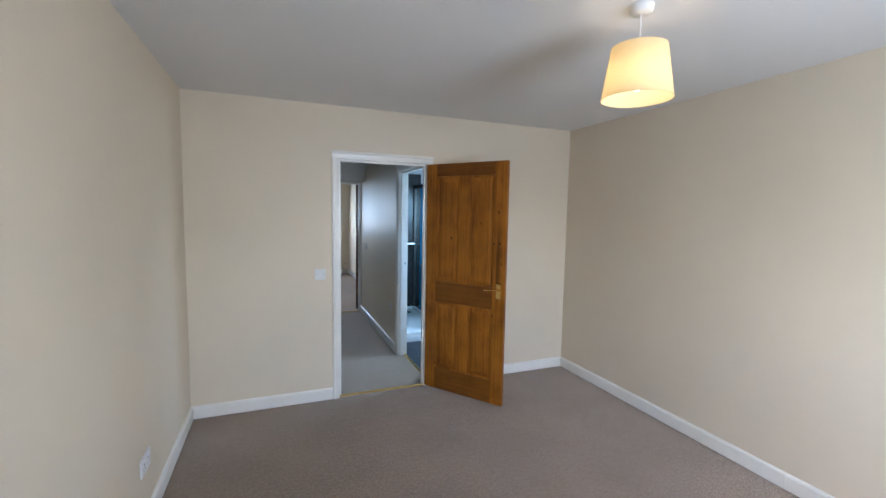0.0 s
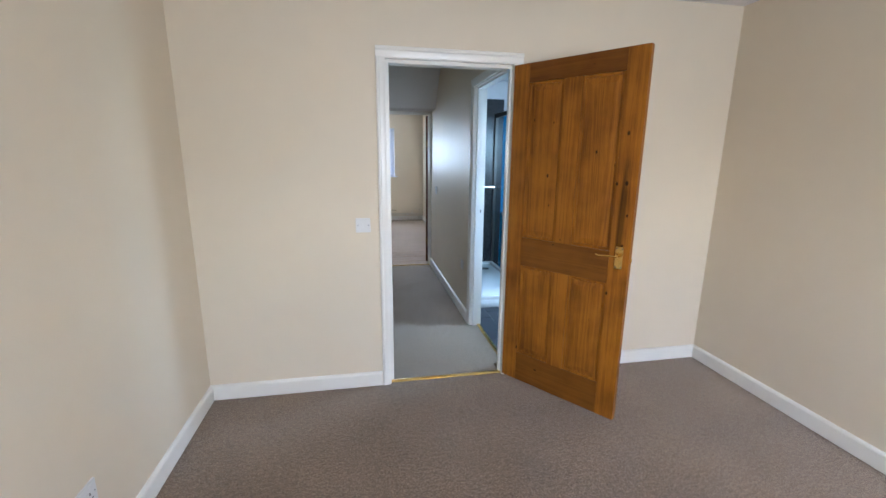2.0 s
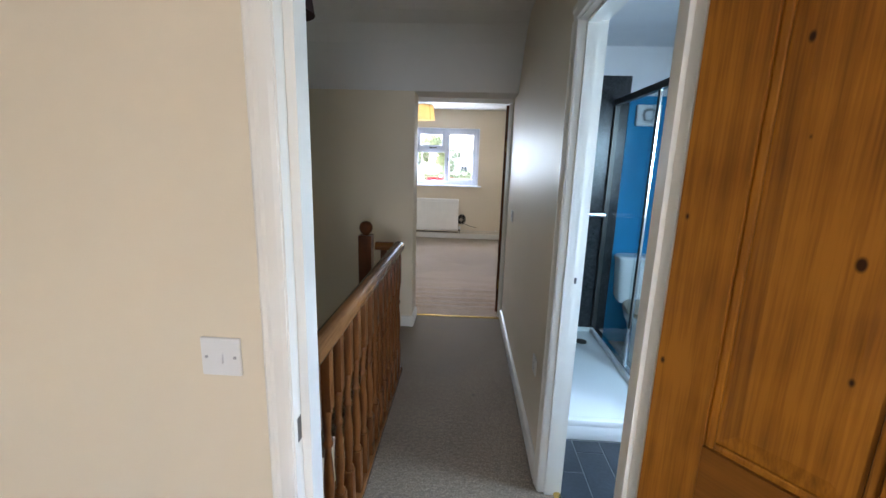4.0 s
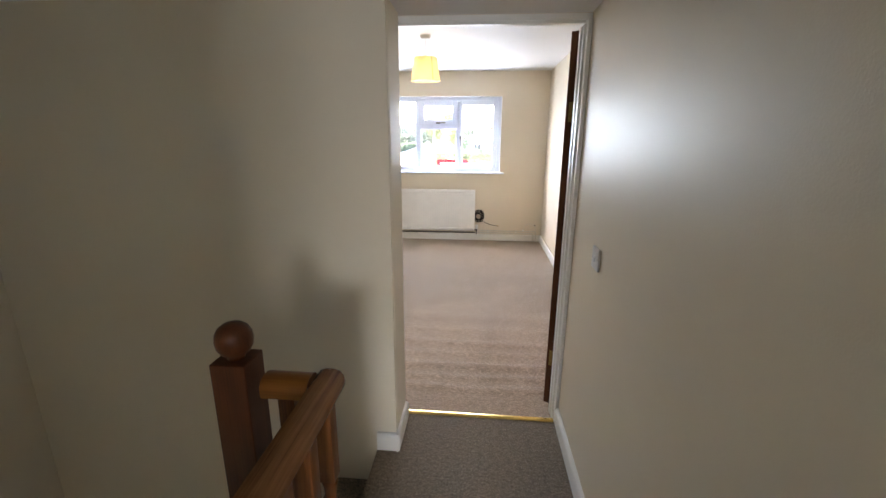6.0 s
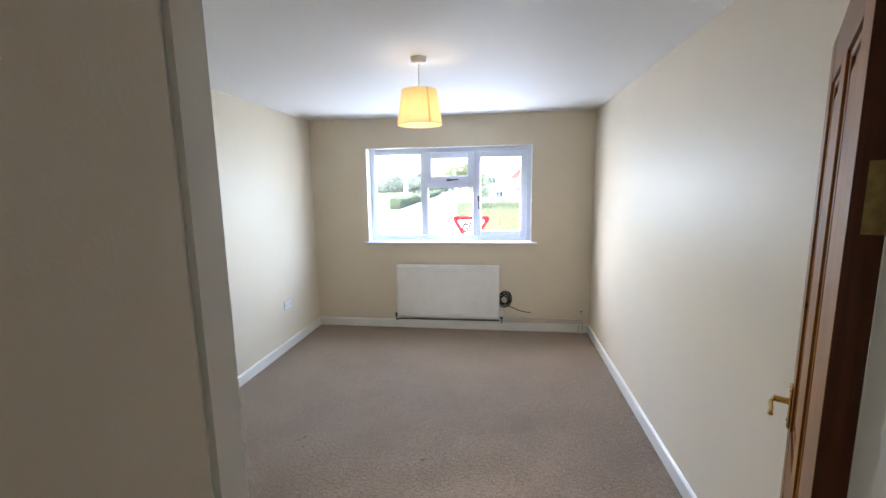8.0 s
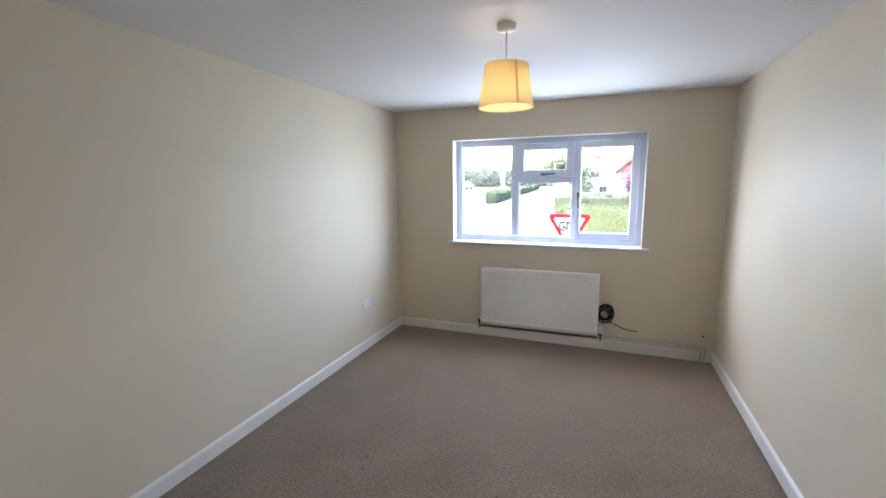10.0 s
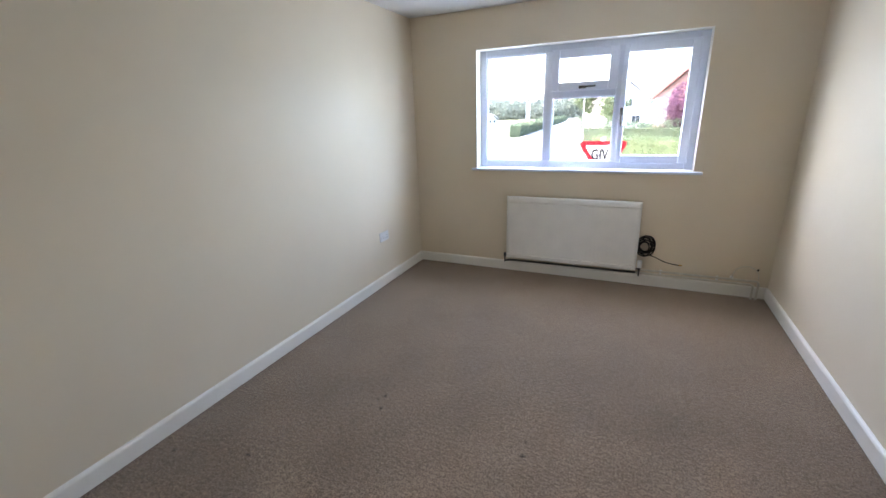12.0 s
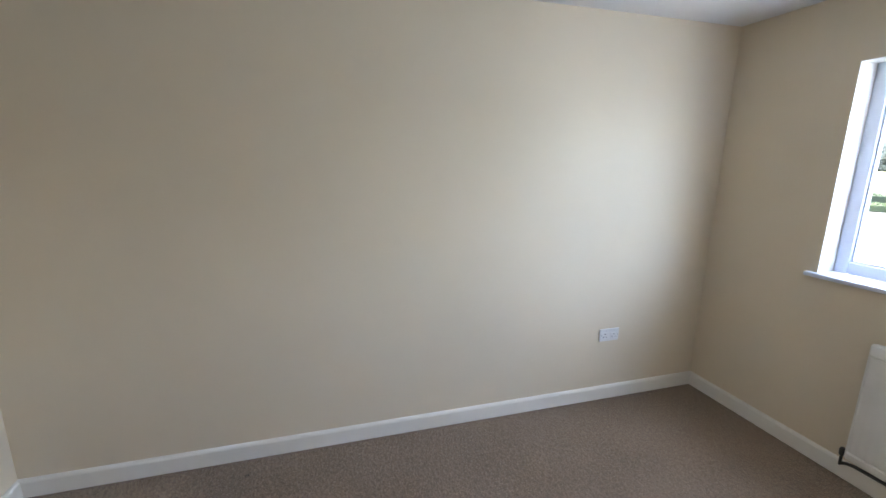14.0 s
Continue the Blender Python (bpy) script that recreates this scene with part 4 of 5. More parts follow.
def coiled_cable():
    d = thing("coiled_cable", (0.922, 10.1, 0.36), label="coiled black aerial cable beside the radiator", category="cable")
    rng = random.Random(5)
    for k in range(7):
        r, cx, cz, ph = 0.042 + 0.038 * rng.random(), 0.0 + 0.03 * rng.random(), 0.035 * rng.random(), rng.random() * 6
        pts = [(cx + r * math.cos(ph + a * 0.21) * 0.9, -0.007 * k + 0.012 * math.sin(a * 0.4 + k) + 0.02, cz + r * math.sin(ph + a * 0.21)) for a in range(31)]
        part("loop", tube(pts, 0.0054, 8), RUBBER, d, smooth=True)
    part("tail", tube([(0.05, 0.0, -0.06), (0.10, -0.02, -0.07), (0.17, -0.03, -0.10), (0.23, -0.03, -0.115), (0.285, -0.025, -0.12)], 0.0042, 8), RUBBER, d, smooth=True)
    part("plug", tube([(0.283, -0.025, -0.12), (0.305, -0.024, -0.121)], 0.007, 10), BRASS, d, "brass aerial plug", smooth=True)
    part("cable_tie", tube([(0.05, 0.034, 0.06), (0.055, -0.03, 0.06)], 0.004, 6), RUBBER, d)


coiled_cable()


def aerial_wire():
    d = thing("wall_cable", (1.65, 10.1, 0.17), label="white cable looping from pipes into the wall", category="cable")
    pts = [(-0.03 - 0.02, 0.0, 0.0), (-0.05, 0.0, 0.03), (-0.03, 0.005, 0.075), (0.01, 0.01, 0.10), (0.06, 0.012, 0.105), (0.105, 0.015, 0.08), (0.13, 0.02, 0.04), (0.135, 0.026, 0.0)]
    part("wire", tube(pts, 0.0035, 8), PIPE, d, smooth=True)
    part("clip", boxes((-0.062, -0.04, -0.004, 0.02, -0.012, 0.012), bev=0.003), PLASTIC, d)
    part("grommet", tube([(0.118, 0.02, 0.075), (0.125, 0.038, 0.075)], 0.007, 10), RUBBER, d, "black cable end in the wall")


aerial_wire()

# ---- bathroom ----
BATH_WHITE = mat("bathroom_white", (0.8, 0.8, 0.8), rough=0.5, var=0.02)
BLUE = mat("blue_gloss_panel", (0.015, 0.26, 0.5), rough=0.12, var=0.05, scale=1.5)
TILE = mat("slate_floor_tile", (0.035, 0.042, 0.052), rough=0.45, var=0.25, scale=5, fine=0.3, fine_scale=60, bump=0.3)
GROUT = mat("grey_grout", (0.25, 0.26, 0.27), rough=0.9, var=0.1)
BLACKPANEL = mat("black_sparkle_panel", (0.035, 0.04, 0.045), rough=0.25, var=0.4, scale=30, fine=0.6, fine_scale=120)
TRAY = mat("white_shower_tray", (0.82, 0.84, 0.85), rough=0.2, var=0.01)
CERAMIC = mat("white_ceramic", (0.82, 0.83, 0.84), rough=0.1, var=0.01)
SEAT = mat("pale_wood_seat", (0.42, 0.33, 0.25), rough=0.35, var=0.15, scale=12, stretch=(1, 6, 1))
SHOWER_GLASS = clear_glass("shower_glass", (0.93, 0.98, 0.98), gloss=0.07)
BX, BY, BZ = 2.65, 5.58, 2.35
solid("floor_bathroom", boxes((1.485, BX, 3.06, BY, -0.2, -0.004)), GROUT, "grey grout bed of the bathroom floor", "floor")
solid("wall_bathroom_east", boxes((BX, BX + 0.12, 3.06, 3.3, 0, 2.6), (BX, BX + 0.12, 3.95, BY, 0, 2.6), (BX, BX + 0.12, 3.3, 3.95, 0, 1.1), (BX, BX + 0.12, 3.3, 3.95, 2.0, 2.6)), BATH_WHITE, "white bathroom wall with a window opening", "wall")
solid("wall_bathroom_north", boxes((1.485, BX + 0.12, BY, BY + 0.1, 0, 2.6)), BATH_WHITE, "white painted bathroom wall", "wall")
solid("wall_bathroom_south", boxes((1.487, BX + 0.12, 3.06, 3.064, 0, BZ)), BATH_WHITE, "white painted bathroom wall", "wall")
solid("ceiling_bathroom", boxes((1.485, BX, 3.064, BY, BZ, 2.6)), BATH_WHITE, "white bathroom ceiling", "ceiling")

floor_tiles = thing("floor_tiles", (0, 0, 0), label="dark slate plank tiles with pale grout", category="floor tiles", kind="structure")
tile_mesh = {}
for i in range(8):
    for j in range(-1, 4):
        x0 = 1.487 + i * 0.146
        y0 = 3.066 + j * 0.45 + (0.15 * (i % 3))
        y1 = min(y0 + 0.445, 4.206)
        y0 = max(y0, 3.066)
        if y1 - y0 < 0.03:
            continue
        key = round(y1 - y0, 4)
        if key not in tile_mesh:
            tile_mesh[key] = finish("floor_tile", boxes((0, 0.141, 0, y1 - y0, -0.004, 0.0), bev=0.0012), TILE)
        o = new("floor_tile", tile_mesh[key])
        o.parent, o.location = floor_tiles, (x0, y0, 0)

panels = thing("wall_panels", (0, 0, 0), label="glossy blue waterproof bathroom wall panels", category="wall panels", kind="structure")
part("panel", boxes((2.222, BX - 0.008, BY - 0.008, BY - 0.0005, 0.0, 2.0), bev=0.001), BLUE, panels)
part("panel", boxes((BX - 0.008, BX - 0.0005, 4.0, BY - 0.009, 0.0, 2.0), bev=0.001), BLUE, panels)
part("panel", boxes((1.487, 2.22, BY - 0.01, BY - 0.0005, 0.10, 2.14), bev=0.001), BLACKPANEL, panels, "black sparkle shower panel")
part("panel", boxes((1.4855, 1.494, 4.2, BY - 0.011, 0.10, 2.14), bev=0.001), BLACKPANEL, panels, "black sparkle shower panel")


def shower():
    t = thing("shower_tray", (1.495, 4.21, 0.0), label="low white rectangular shower tray", category="shower tray")
    L, W = BY - 0.012 - 4.21, 0.665
    part("tray", boxes((0, W, 0, L, 0.001, 0.0915), bev=0.008), TRAY, t, smooth=True)
    for r in ((0, W, 0, 0.045), (0, W, L - 0.03, L), (0, 0.03, 0.045, L - 0.03), (W - 0.06, W, 0.045, L - 0.03)):
        part("rim", boxes((*r, 0.08, 0.122), bev=0.008), TRAY, t, smooth=True)
    part("drain", lathe([(0.045, 0.092), (0.045, 0.098), (0.03, 0.101), (0.002, 0.102)], 24, (0.47, L - 0.25, 0)), DARKMETAL, t, "dark drain cover", smooth=True)
    s = thing("shower_screen", (2.125, 4.26, 0.122), label="sliding clear glass shower screen with grey metal rails", category="shower screen")
    L2 = BY - 0.012 - 4.26
    part("top_rail", boxes((-0.02, 0.02, 0, L2, 1.80, 1.845), bev=0.004), DARKMETAL, s, "dark grey metal rail")
    part("bottom_rail", boxes((-0.02, 0.02, 0, L2, 0.001, 0.028), bev=0.004), CHROME, s)
    part("wall_profile", boxes((-0.018, 0.018, L2 - 0.03, L2, 0.028, 1.80), bev=0.003), DARKMETAL, s)
    part("wall_profile", boxes((-0.018, 0.018, 0, 0.03, 0.028, 1.80), bev=0.003), CHROME, s)
    a = part("fixed_pane", boxes((0.004, 0.010, 0.56, L2 - 0.03, 0.028, 1.80)), SHOWER_GLASS, s, "clear fixed glass pane")
    b = part("sliding_pane", boxes((-0.012, -0.006, 0.03, 0.62, 0.028, 1.80)), SHOWER_GLASS, s, "clear sliding glass pane")
    part("door_profile", boxes((-0.016, 0.0, 0.53, 0.565, 0.028, 1.80), bev=0.003), CHROME, s)
    part("door_profile", boxes((0.0, 0.014, 0.57, 0.60, 0.028, 1.80), bev=0.003), CHROME, s)
    m = thing("shower_mixer", (1.93, BY - 0.012, 1.09), label="chrome bar shower mixer on the black panel", category="shower mixer")
    part("bar", tube([(-0.13, -0.055, 0), (0.13, -0.055, 0)], 0.02, 16), CHROME, m, smooth=True)
    for x in (-0.155, 0.155):
        part("knob", tube([(x - 0.025, -0.055, 0), (x + 0.025, -0.055, 0)], 0.024, 16), CHROME, m, smooth=True)
    for x in (-0.075, 0.075):
        part("wall_union", tube([(x, -0.05, 0), (x, -0.001, 0)], 0.016, 14), CHROME, m, smooth=True)
    h = thing("hand_shower", (BX - 0.01, 5.36, 1.1), label="white hand shower and hose on a chrome rail", category="hand shower")
    part("rail", tube([(-0.045, 0, 0.1), (-0.045, 0, 0.82)], 0.009, 12), CHROME, h, smooth=True)
    for z in (0.12, 0.8):
        part("bracket", tube([(-0.045, 0, z), (-0.001, 0, z)], 0.012, 12), CHROME, h, smooth=True)
    part("head", tube([(-0.06, 0.0, 0.6), (-0.08, -0.03, 0.72), (-0.11, -0.07, 0.8)], 0.014, 12), PLASTIC, h, smooth=True)
    part("hose", tube([(-0.06, 0.0, 0.6), (-0.055, 0.03, 0.4), (-0.05, 0.06, 0.15), (-0.05, 0.07, -0.05), (-0.05, 0.03, -0.2), (-0.04, -0.04, -0.24)], 0.008, 10), PLASTIC, h, smooth=True)


shower()


def toilet():
    d = thing("toilet", (2.42, BY - 0.01, 0), label="white close-coupled toilet with a pale wooden seat", category="toilet")
    def loft(rings, name, material, label=""):
        bm, loops = bmesh.new(), []
        for cx, cy, rx, ry, z, n in rings:
            loop = []
            for i in range(32):
                a = 2 * math.pi * i / 32
                c, s = math.cos(a), math.sin(a)
                e = 2 / n
                loop.append(bm.verts.new((cx + rx * math.copysign(abs(c) ** e, c), cy + ry * math.copysign(abs(s) ** e, s), z)))
            loops.append(loop)
        for a, b in zip(loops, loops[1:]):
            for i in range(32):
                bm.faces.new((a[i], a[(i + 1) % 32], b[(i + 1) % 32], b[i]))
        bm.faces.new(loops[0][::-1])
        bm.faces.new(loops[-1])
        return part(name, bm, material, d, label, smooth=True)
    loft([(0, -0.10, 0.155, 0.075, 0.40, 5), (0, -0.10, 0.175, 0.085, 0.44, 5), (0, -0.10, 0.192, 0.092, 0.74, 5)], "cistern", CERAMIC)
    loft([(0, -0.10, 0.198, 0.098, 0.741, 5), (0, -0.10, 0.2, 0.1, 0.765, 5), (0, -0.10, 0.185, 0.088, 0.78, 5)], "cistern_lid", CERAMIC)
    part("flush_button", lathe([(0.02, 0.78), (0.02, 0.787), (0.015, 0.789)], 18, (0, -0.1, 0)), CHROME, d, "chrome flush button", smooth=True)
    loft([(0, -0.30, 0.11, 0.20, 0.0, 2.6), (0, -0.30, 0.10, 0.19, 0.06, 2.6), (0, -0.30, 0.095, 0.17, 0.18, 2.4), (0, -0.35, 0.13, 0.22, 0.28, 2.3), (0, -0.375, 0.175, 0.245, 0.36, 2.3), (0, -0.38, 0.183, 0.25, 0.40, 2.3)], "bowl", CERAMIC)
    loft([(0, -0.385, 0.188, 0.235, 0.401, 2.3), (0, -0.385, 0.192, 0.24, 0.412, 2.3), (0, -0.385, 0.185, 0.232, 0.42, 2.3)], "seat", SEAT, "pale wooden seat ring")
    loft([(0, -0.385, 0.186, 0.233, 0.423, 2.3), (0, -0.385, 0.19, 0.238, 0.434, 2.3), (0, -0.385, 0.178, 0.225, 0.444, 2.3)], "lid", SEAT, "pale wooden closed lid")


toilet()


def extractor_fan():
    d = thing("extractor_fan", (2.363, BY - 0.009, 1.855), label="square white extractor fan with a round grille", category="extractor fan")
    part("casing", boxes((-0.09, 0.09, -0.035, -0.0005, -0.078, 0.078), bev=0.008), PLASTIC, d)
    bm = bmesh.new()
    for i in range(20):
        a = 2 * math.pi * i / 20
        c, s = math.cos(a), math.sin(a)
        tube([(0.034 * c, -0.037, 0.034 * s), (0.056 * math.cos(a + 0.3), -0.037, 0.056 * math.sin(a + 0.3))], 0.003, 5, bm)
    part("grille", bm, DARKMETAL, d, "dark spiral grille slots")
    part("hub", tube([(0, -0.04, 0), (0, -0.034, 0)], 0.03, 24), PLASTIC, d)


extractor_fan()

# ---- outdoors ----
GZ = -1.65


def leaf_mat(name, color):
    """Thin foliage that passes half of its light, varied from clump to clump."""
    m = fabric_shade(name, color, 0.5)
    wide = [n for n in m.node_tree.nodes if n.type == "TEX_NOISE"][0]
    wide.inputs["Scale"].default_value = 1.4
    low = [n for n in m.node_tree.nodes if n.type == "VALTORGB"][0].color_ramp.elements[0]
    low.color = (*[c * 0.7 for c in color], 1)
    return m


ASPHALT = mat("pale_dry_asphalt", (0.16, 0.159, 0.156), rough=0.9, var=0.12, scale=0.3, fine=0.3, fine_scale=20)
PAVING = mat("pale_pavement", (0.27, 0.265, 0.255), rough=0.9, var=0.1, scale=0.6, fine=0.2, fine_scale=20)
GRASS = mat("mown_grass", (0.05, 0.068, 0.038), spec=0.05, rough=0.9, var=0.3, scale=0.25, fine=0.4, fine_scale=6)
FIELD = mat("dry_field", (0.13, 0.14, 0.085), spec=0.05, rough=0.9, var=0.3, scale=0.02)
LEAF = leaf_mat("green_leaves", (0.105, 0.135, 0.09))
LEAF2 = leaf_mat("bright_green_leaves", (0.125, 0.16, 0.09))
RED_LEAF = leaf_mat("purple_red_leaves", (0.115, 0.058, 0.092))
# distance haze is put into the bluer colours of far woods and hill
HAZED_LEAF = leaf_mat("hazed_far_leaves", (0.12, 0.145, 0.125))
HILL = mat("blue_green_hill", (0.04, 0.054, 0.054), spec=0.05, rough=0.9, var=0.3, scale=0.01)
BARK = mat("bark", (0.10, 0.075, 0.05), rough=0.9, var=0.3, scale=6)
BRICK = mat("red_brick", (0.30, 0.16, 0.135), rough=0.85, var=0.25, scale=3, fine=0.3, fine_scale=12)
TIMBER = mat("red_brown_timber", (0.13, 0.035, 0.03), rough=0.6, var=0.15)
RENDERED = mat("white_render", (0.5, 0.49, 0.47), rough=0.8, var=0.06)
ROOF = mat("grey_roof_tiles", (0.13, 0.12, 0.12), rough=0.85, var=0.2, scale=1.5, fine=0.3, fine_scale=5)
DARKGLASS = mat("dark_window_glass", (0.03, 0.035, 0.04), rough=0.1, var=0.1)
CARWHITE = mat("white_car_paint", (0.75, 0.76, 0.77), rough=0.2, var=0.02)
SIGNRED = mat("sign_red", (0.24, 0.005, 0.009), spec=0.1, rough=0.4, var=0.05)
SIGNWHITE = mat("sign_white", (0.5, 0.5, 0.48), spec=0.1, rough=0.4, var=0.04)
SIGNBLACK = mat("sign_black", (0.01, 0.01, 0.011), spec=0.1, rough=0.5, var=0.05)
STEEL = mat("galvanised_steel", (0.42, 0.43, 0.44), rough=0.5, metal=0.6, var=0.1)
solid("ground", boxes((-900, 900, 10.45, 1600, GZ - 1, GZ)), GRASS, "open grass and fields to the horizon", "ground")


def sheet(points, z, depth=0.12):
    return prism(points, "z", z - depth, z)


solid("road", sheet([(-60, 12.5), (4.5, 12.5), (2.5, 17), (-1.2, 24), (-4.6, 42), (-7.5, 80), (-26, 230), (-33, 230), (-15.5, 80), (-12.5, 52), (-14, 44), (-60, 34)], GZ + 0.01), ASPHALT, "pale dry asphalt road junction", "road")
solid("pavement", sheet([(4.55, 12.5), (6.4, 12.5), (4.2, 17.5), (0.4, 24.5), (-3.0, 42), (-6.0, 80), (-7.45, 80), (-4.55, 42), (-1.15, 24), (2.55, 17)], GZ + 0.13, 0.25), PAVING, "pale pavement with a raised kerb", "pavement")


def leaves(name, blobs, count, size, material, parent, seed, label="", kind=""):
    """Many small leaf blades scattered through uneven clumps."""
    rng = np.random.default_rng(seed)
    blobs = np.array(blobs, float)
    weight = blobs[:, 3] * blobs[:, 4] * blobs[:, 5]
    pick = rng.choice(len(blobs), count, p=weight / weight.sum())
    d = rng.normal(size=(count, 3))
    d /= np.linalg.norm(d, axis=1)[:, None]
    rad = rng.uniform(0.55, 1.08, count) ** 0.6
    c = blobs[pick, :3] + d * blobs[pick, 3:] * rad[:, None]
    u = rng.normal(size=(count, 3))
    u /= np.linalg.norm(u, axis=1)[:, None]
    v = np.cross(u, rng.normal(size=(count, 3)))
    v /= np.linalg.norm(v, axis=1)[:, None]
    s = size * rng.uniform(0.6, 1.5, count)[:, None]
    verts = np.stack([c - u * s, c + v * s * 0.5, c + u * s, c - v * s * 0.5], 1).reshape(-1, 3)
    faces = np.arange(count * 4).reshape(-1, 4)
    me = bpy.data.meshes.new(name)
    me.from_pydata(verts.tolist(), [], faces.tolist())
    me.materials.append(material)
    ob = new(name, me)
    ob.parent = parent
    return tagged(ob, label, kind=kind)


def tree(at, height, crown, material, seed, label, count=2600, leaf=0.13, trunk=0.12):
    d = thing("tree", at, label=label, category="tree", group="trees outside")
    rng = random.Random(seed)
    base = height * 0.3
    bm = tube([(0, 0, -0.05), (0.03, 0.02, base), (-0.02, 0.04, height * 0.6), (0.02, 0, height * 0.85)], trunk, 10)
    for v in bm.verts:
        k = 1 - 0.75 * max(0, min(1, v.co.z / height))
        v.co.x *= k
        v.co.y *= k
    for i in range(6):
        a, z = i * 1.05 + rng.random(), base + height * 0.35 * rng.random()
        r = crown * rng.uniform(0.5, 0.85)
        tube([(0, 0, z), (r * 0.5 * math.cos(a), r * 0.5 * math.sin(a), z + height * 0.12), (r * math.cos(a), r * math.sin(a), z + height * 0.25)], trunk * 0.3, 6, bm)
    part("trunk", bm, BARK, d)
    blobs = []
    for i in range(16):
        a, r = rng.random() * 6.28, crown * rng.uniform(0.1, 0.72)
        q = crown * rng.uniform(0.28, 0.5)
        blobs.append((r * math.cos(a), r * math.sin(a), base + (height - base) * rng.uniform(0.18, 0.86), q, q, q * 0.8))
    leaves("crown", blobs, count, leaf, material, d, seed)
    return d


def hedge(a, b, width, height, material, seed, label, count, leaf=0.07, lumpy=0.1, name="hedge"):
    """A leafy hedge from a to b on the ground, over a dark twiggy core."""
    (ax, ay), (bx, by) = a, b
    L = math.hypot(bx - ax, by - ay)
    d = thing(name, (ax, ay, GZ), math.degrees(math.atan2(by - ay, bx - ax)), label, "hedge", group="hedges outside")
    rng = random.Random(seed)
    part("core", boxes((0.05, L - 0.05, -width * 0.36, width * 0.36, -0.02, height * 0.88)), material, d)
    blobs, n = [], max(4, int(L / (width * 0.45)))
    for i in range(n):
        for z in (0.22, 0.5, 0.8):
            blobs.append((L * (i + 0.5) / n, rng.uniform(-1, 1) * width * 0.08, height * z + rng.uniform(-1, 1) * lumpy, width * 0.5, width * 0.5, height * 0.22 + lumpy * rng.random()))
    leaves("foliage", blobs, count, leaf, material, d, seed)
    return d


hedge((-1.6, 37.5), (7.5, 27.2), 1.3, 1.62, LEAF2, 11, "clipped bright green hedge beside the pavement", 16000, 0.06, 0.05)
hedge((-2.6, 41.5), (9.0, 35.5), 2.2, 2.15, LEAF, 12, "loose dark green shrubs behind the clipped hedge", 9000, 0.1, 0.3, name="shrub_row")
hedge((-14.8, 66), (-23.5, 170), 2.0, 1.7, LEAF, 13, "long green hedge beside the distant road", 9000, 0.2, 0.15)
tree((3.5, 40.5, GZ), 4.7, 2.1, RED_LEAF, 21, "purple-red leaved tree in a front garden", 5200, 0.1)
tree((-6.8, 88, GZ), 8.6, 3.6, LEAF2, 22, "tall pale green roadside tree", 3600, 0.2, 0.2)
tree((-2.6, 64, GZ), 5.0, 2.2, LEAF2, 24, "small green garden tree", 2600, 0.14)
hedge((-15.5, 47), (-19.5, 42), 1.6, 0.5, LEAF2, 25, "low bright bush on the verge", 2400, 0.08, 0.15, name="bush")
hedge((-17, 58), (-24, 52), 1.4, 0.55, LEAF, 26, "low green bushes before the parked vehicles", 2400, 0.09, 0.15, name="bush")


def far_woods():
    d = thing("far_woods", (0, 0, GZ), label="band of distant hedgerows and woods", category="woods", kind="stuff")
    rng = random.Random(31)
    blobs = []
    for i in range(260):
        x = -230 + 260 * i / 260 + rng.uniform(-3, 3)
        y = 240 + rng.uniform(-25, 40)
        r = rng.uniform(3, 6)
        blobs.append((x, y, rng.uniform(1.5, 7.5), r * 1.6, r, rng.uniform(2.0, 3.6)))
    leaves("trees", blobs, 40000, 0.9, HAZED_LEAF, d, 31)


far_woods()


def hills():
    bm, n = bmesh.new(), 90
    rows = []
    for k, (y, f) in enumerate(((300, 0.0), (370, 0.1), (450, 0.31), (550, 0.5), (700, 0.4))):
        row = []
        for i in range(n + 1):
            x = -1700 + 2100 * i / n
            peak = 74 * math.exp(-((x + 620) / 330) ** 2) + 14 + 9 * noise.noise((x * 0.006, k * 0.4, 3.0)) + (9 if -420 < x < -350 else 0)
            row.append(bm.verts.new((x * 0.56 * (0.5 + y / 1100), y, GZ - 1 + max(0.0, peak) * f)))
        rows.append(row)
    for a, b in zip(rows, rows[1:]):
        for i in range(n):
            bm.faces.new((a[i], a[i + 1], b[i + 1], b[i]))
    solid("backdrop_hills", bm, HILL, "hazy wooded hills on the horizon", "hills", smooth=True)


hills()
solid("field", sheet([(-260, 130), (-40, 130), (-30, 225), (-260, 225)], GZ + 0.02), FIELD, "pale dry field beyond the road", "field")


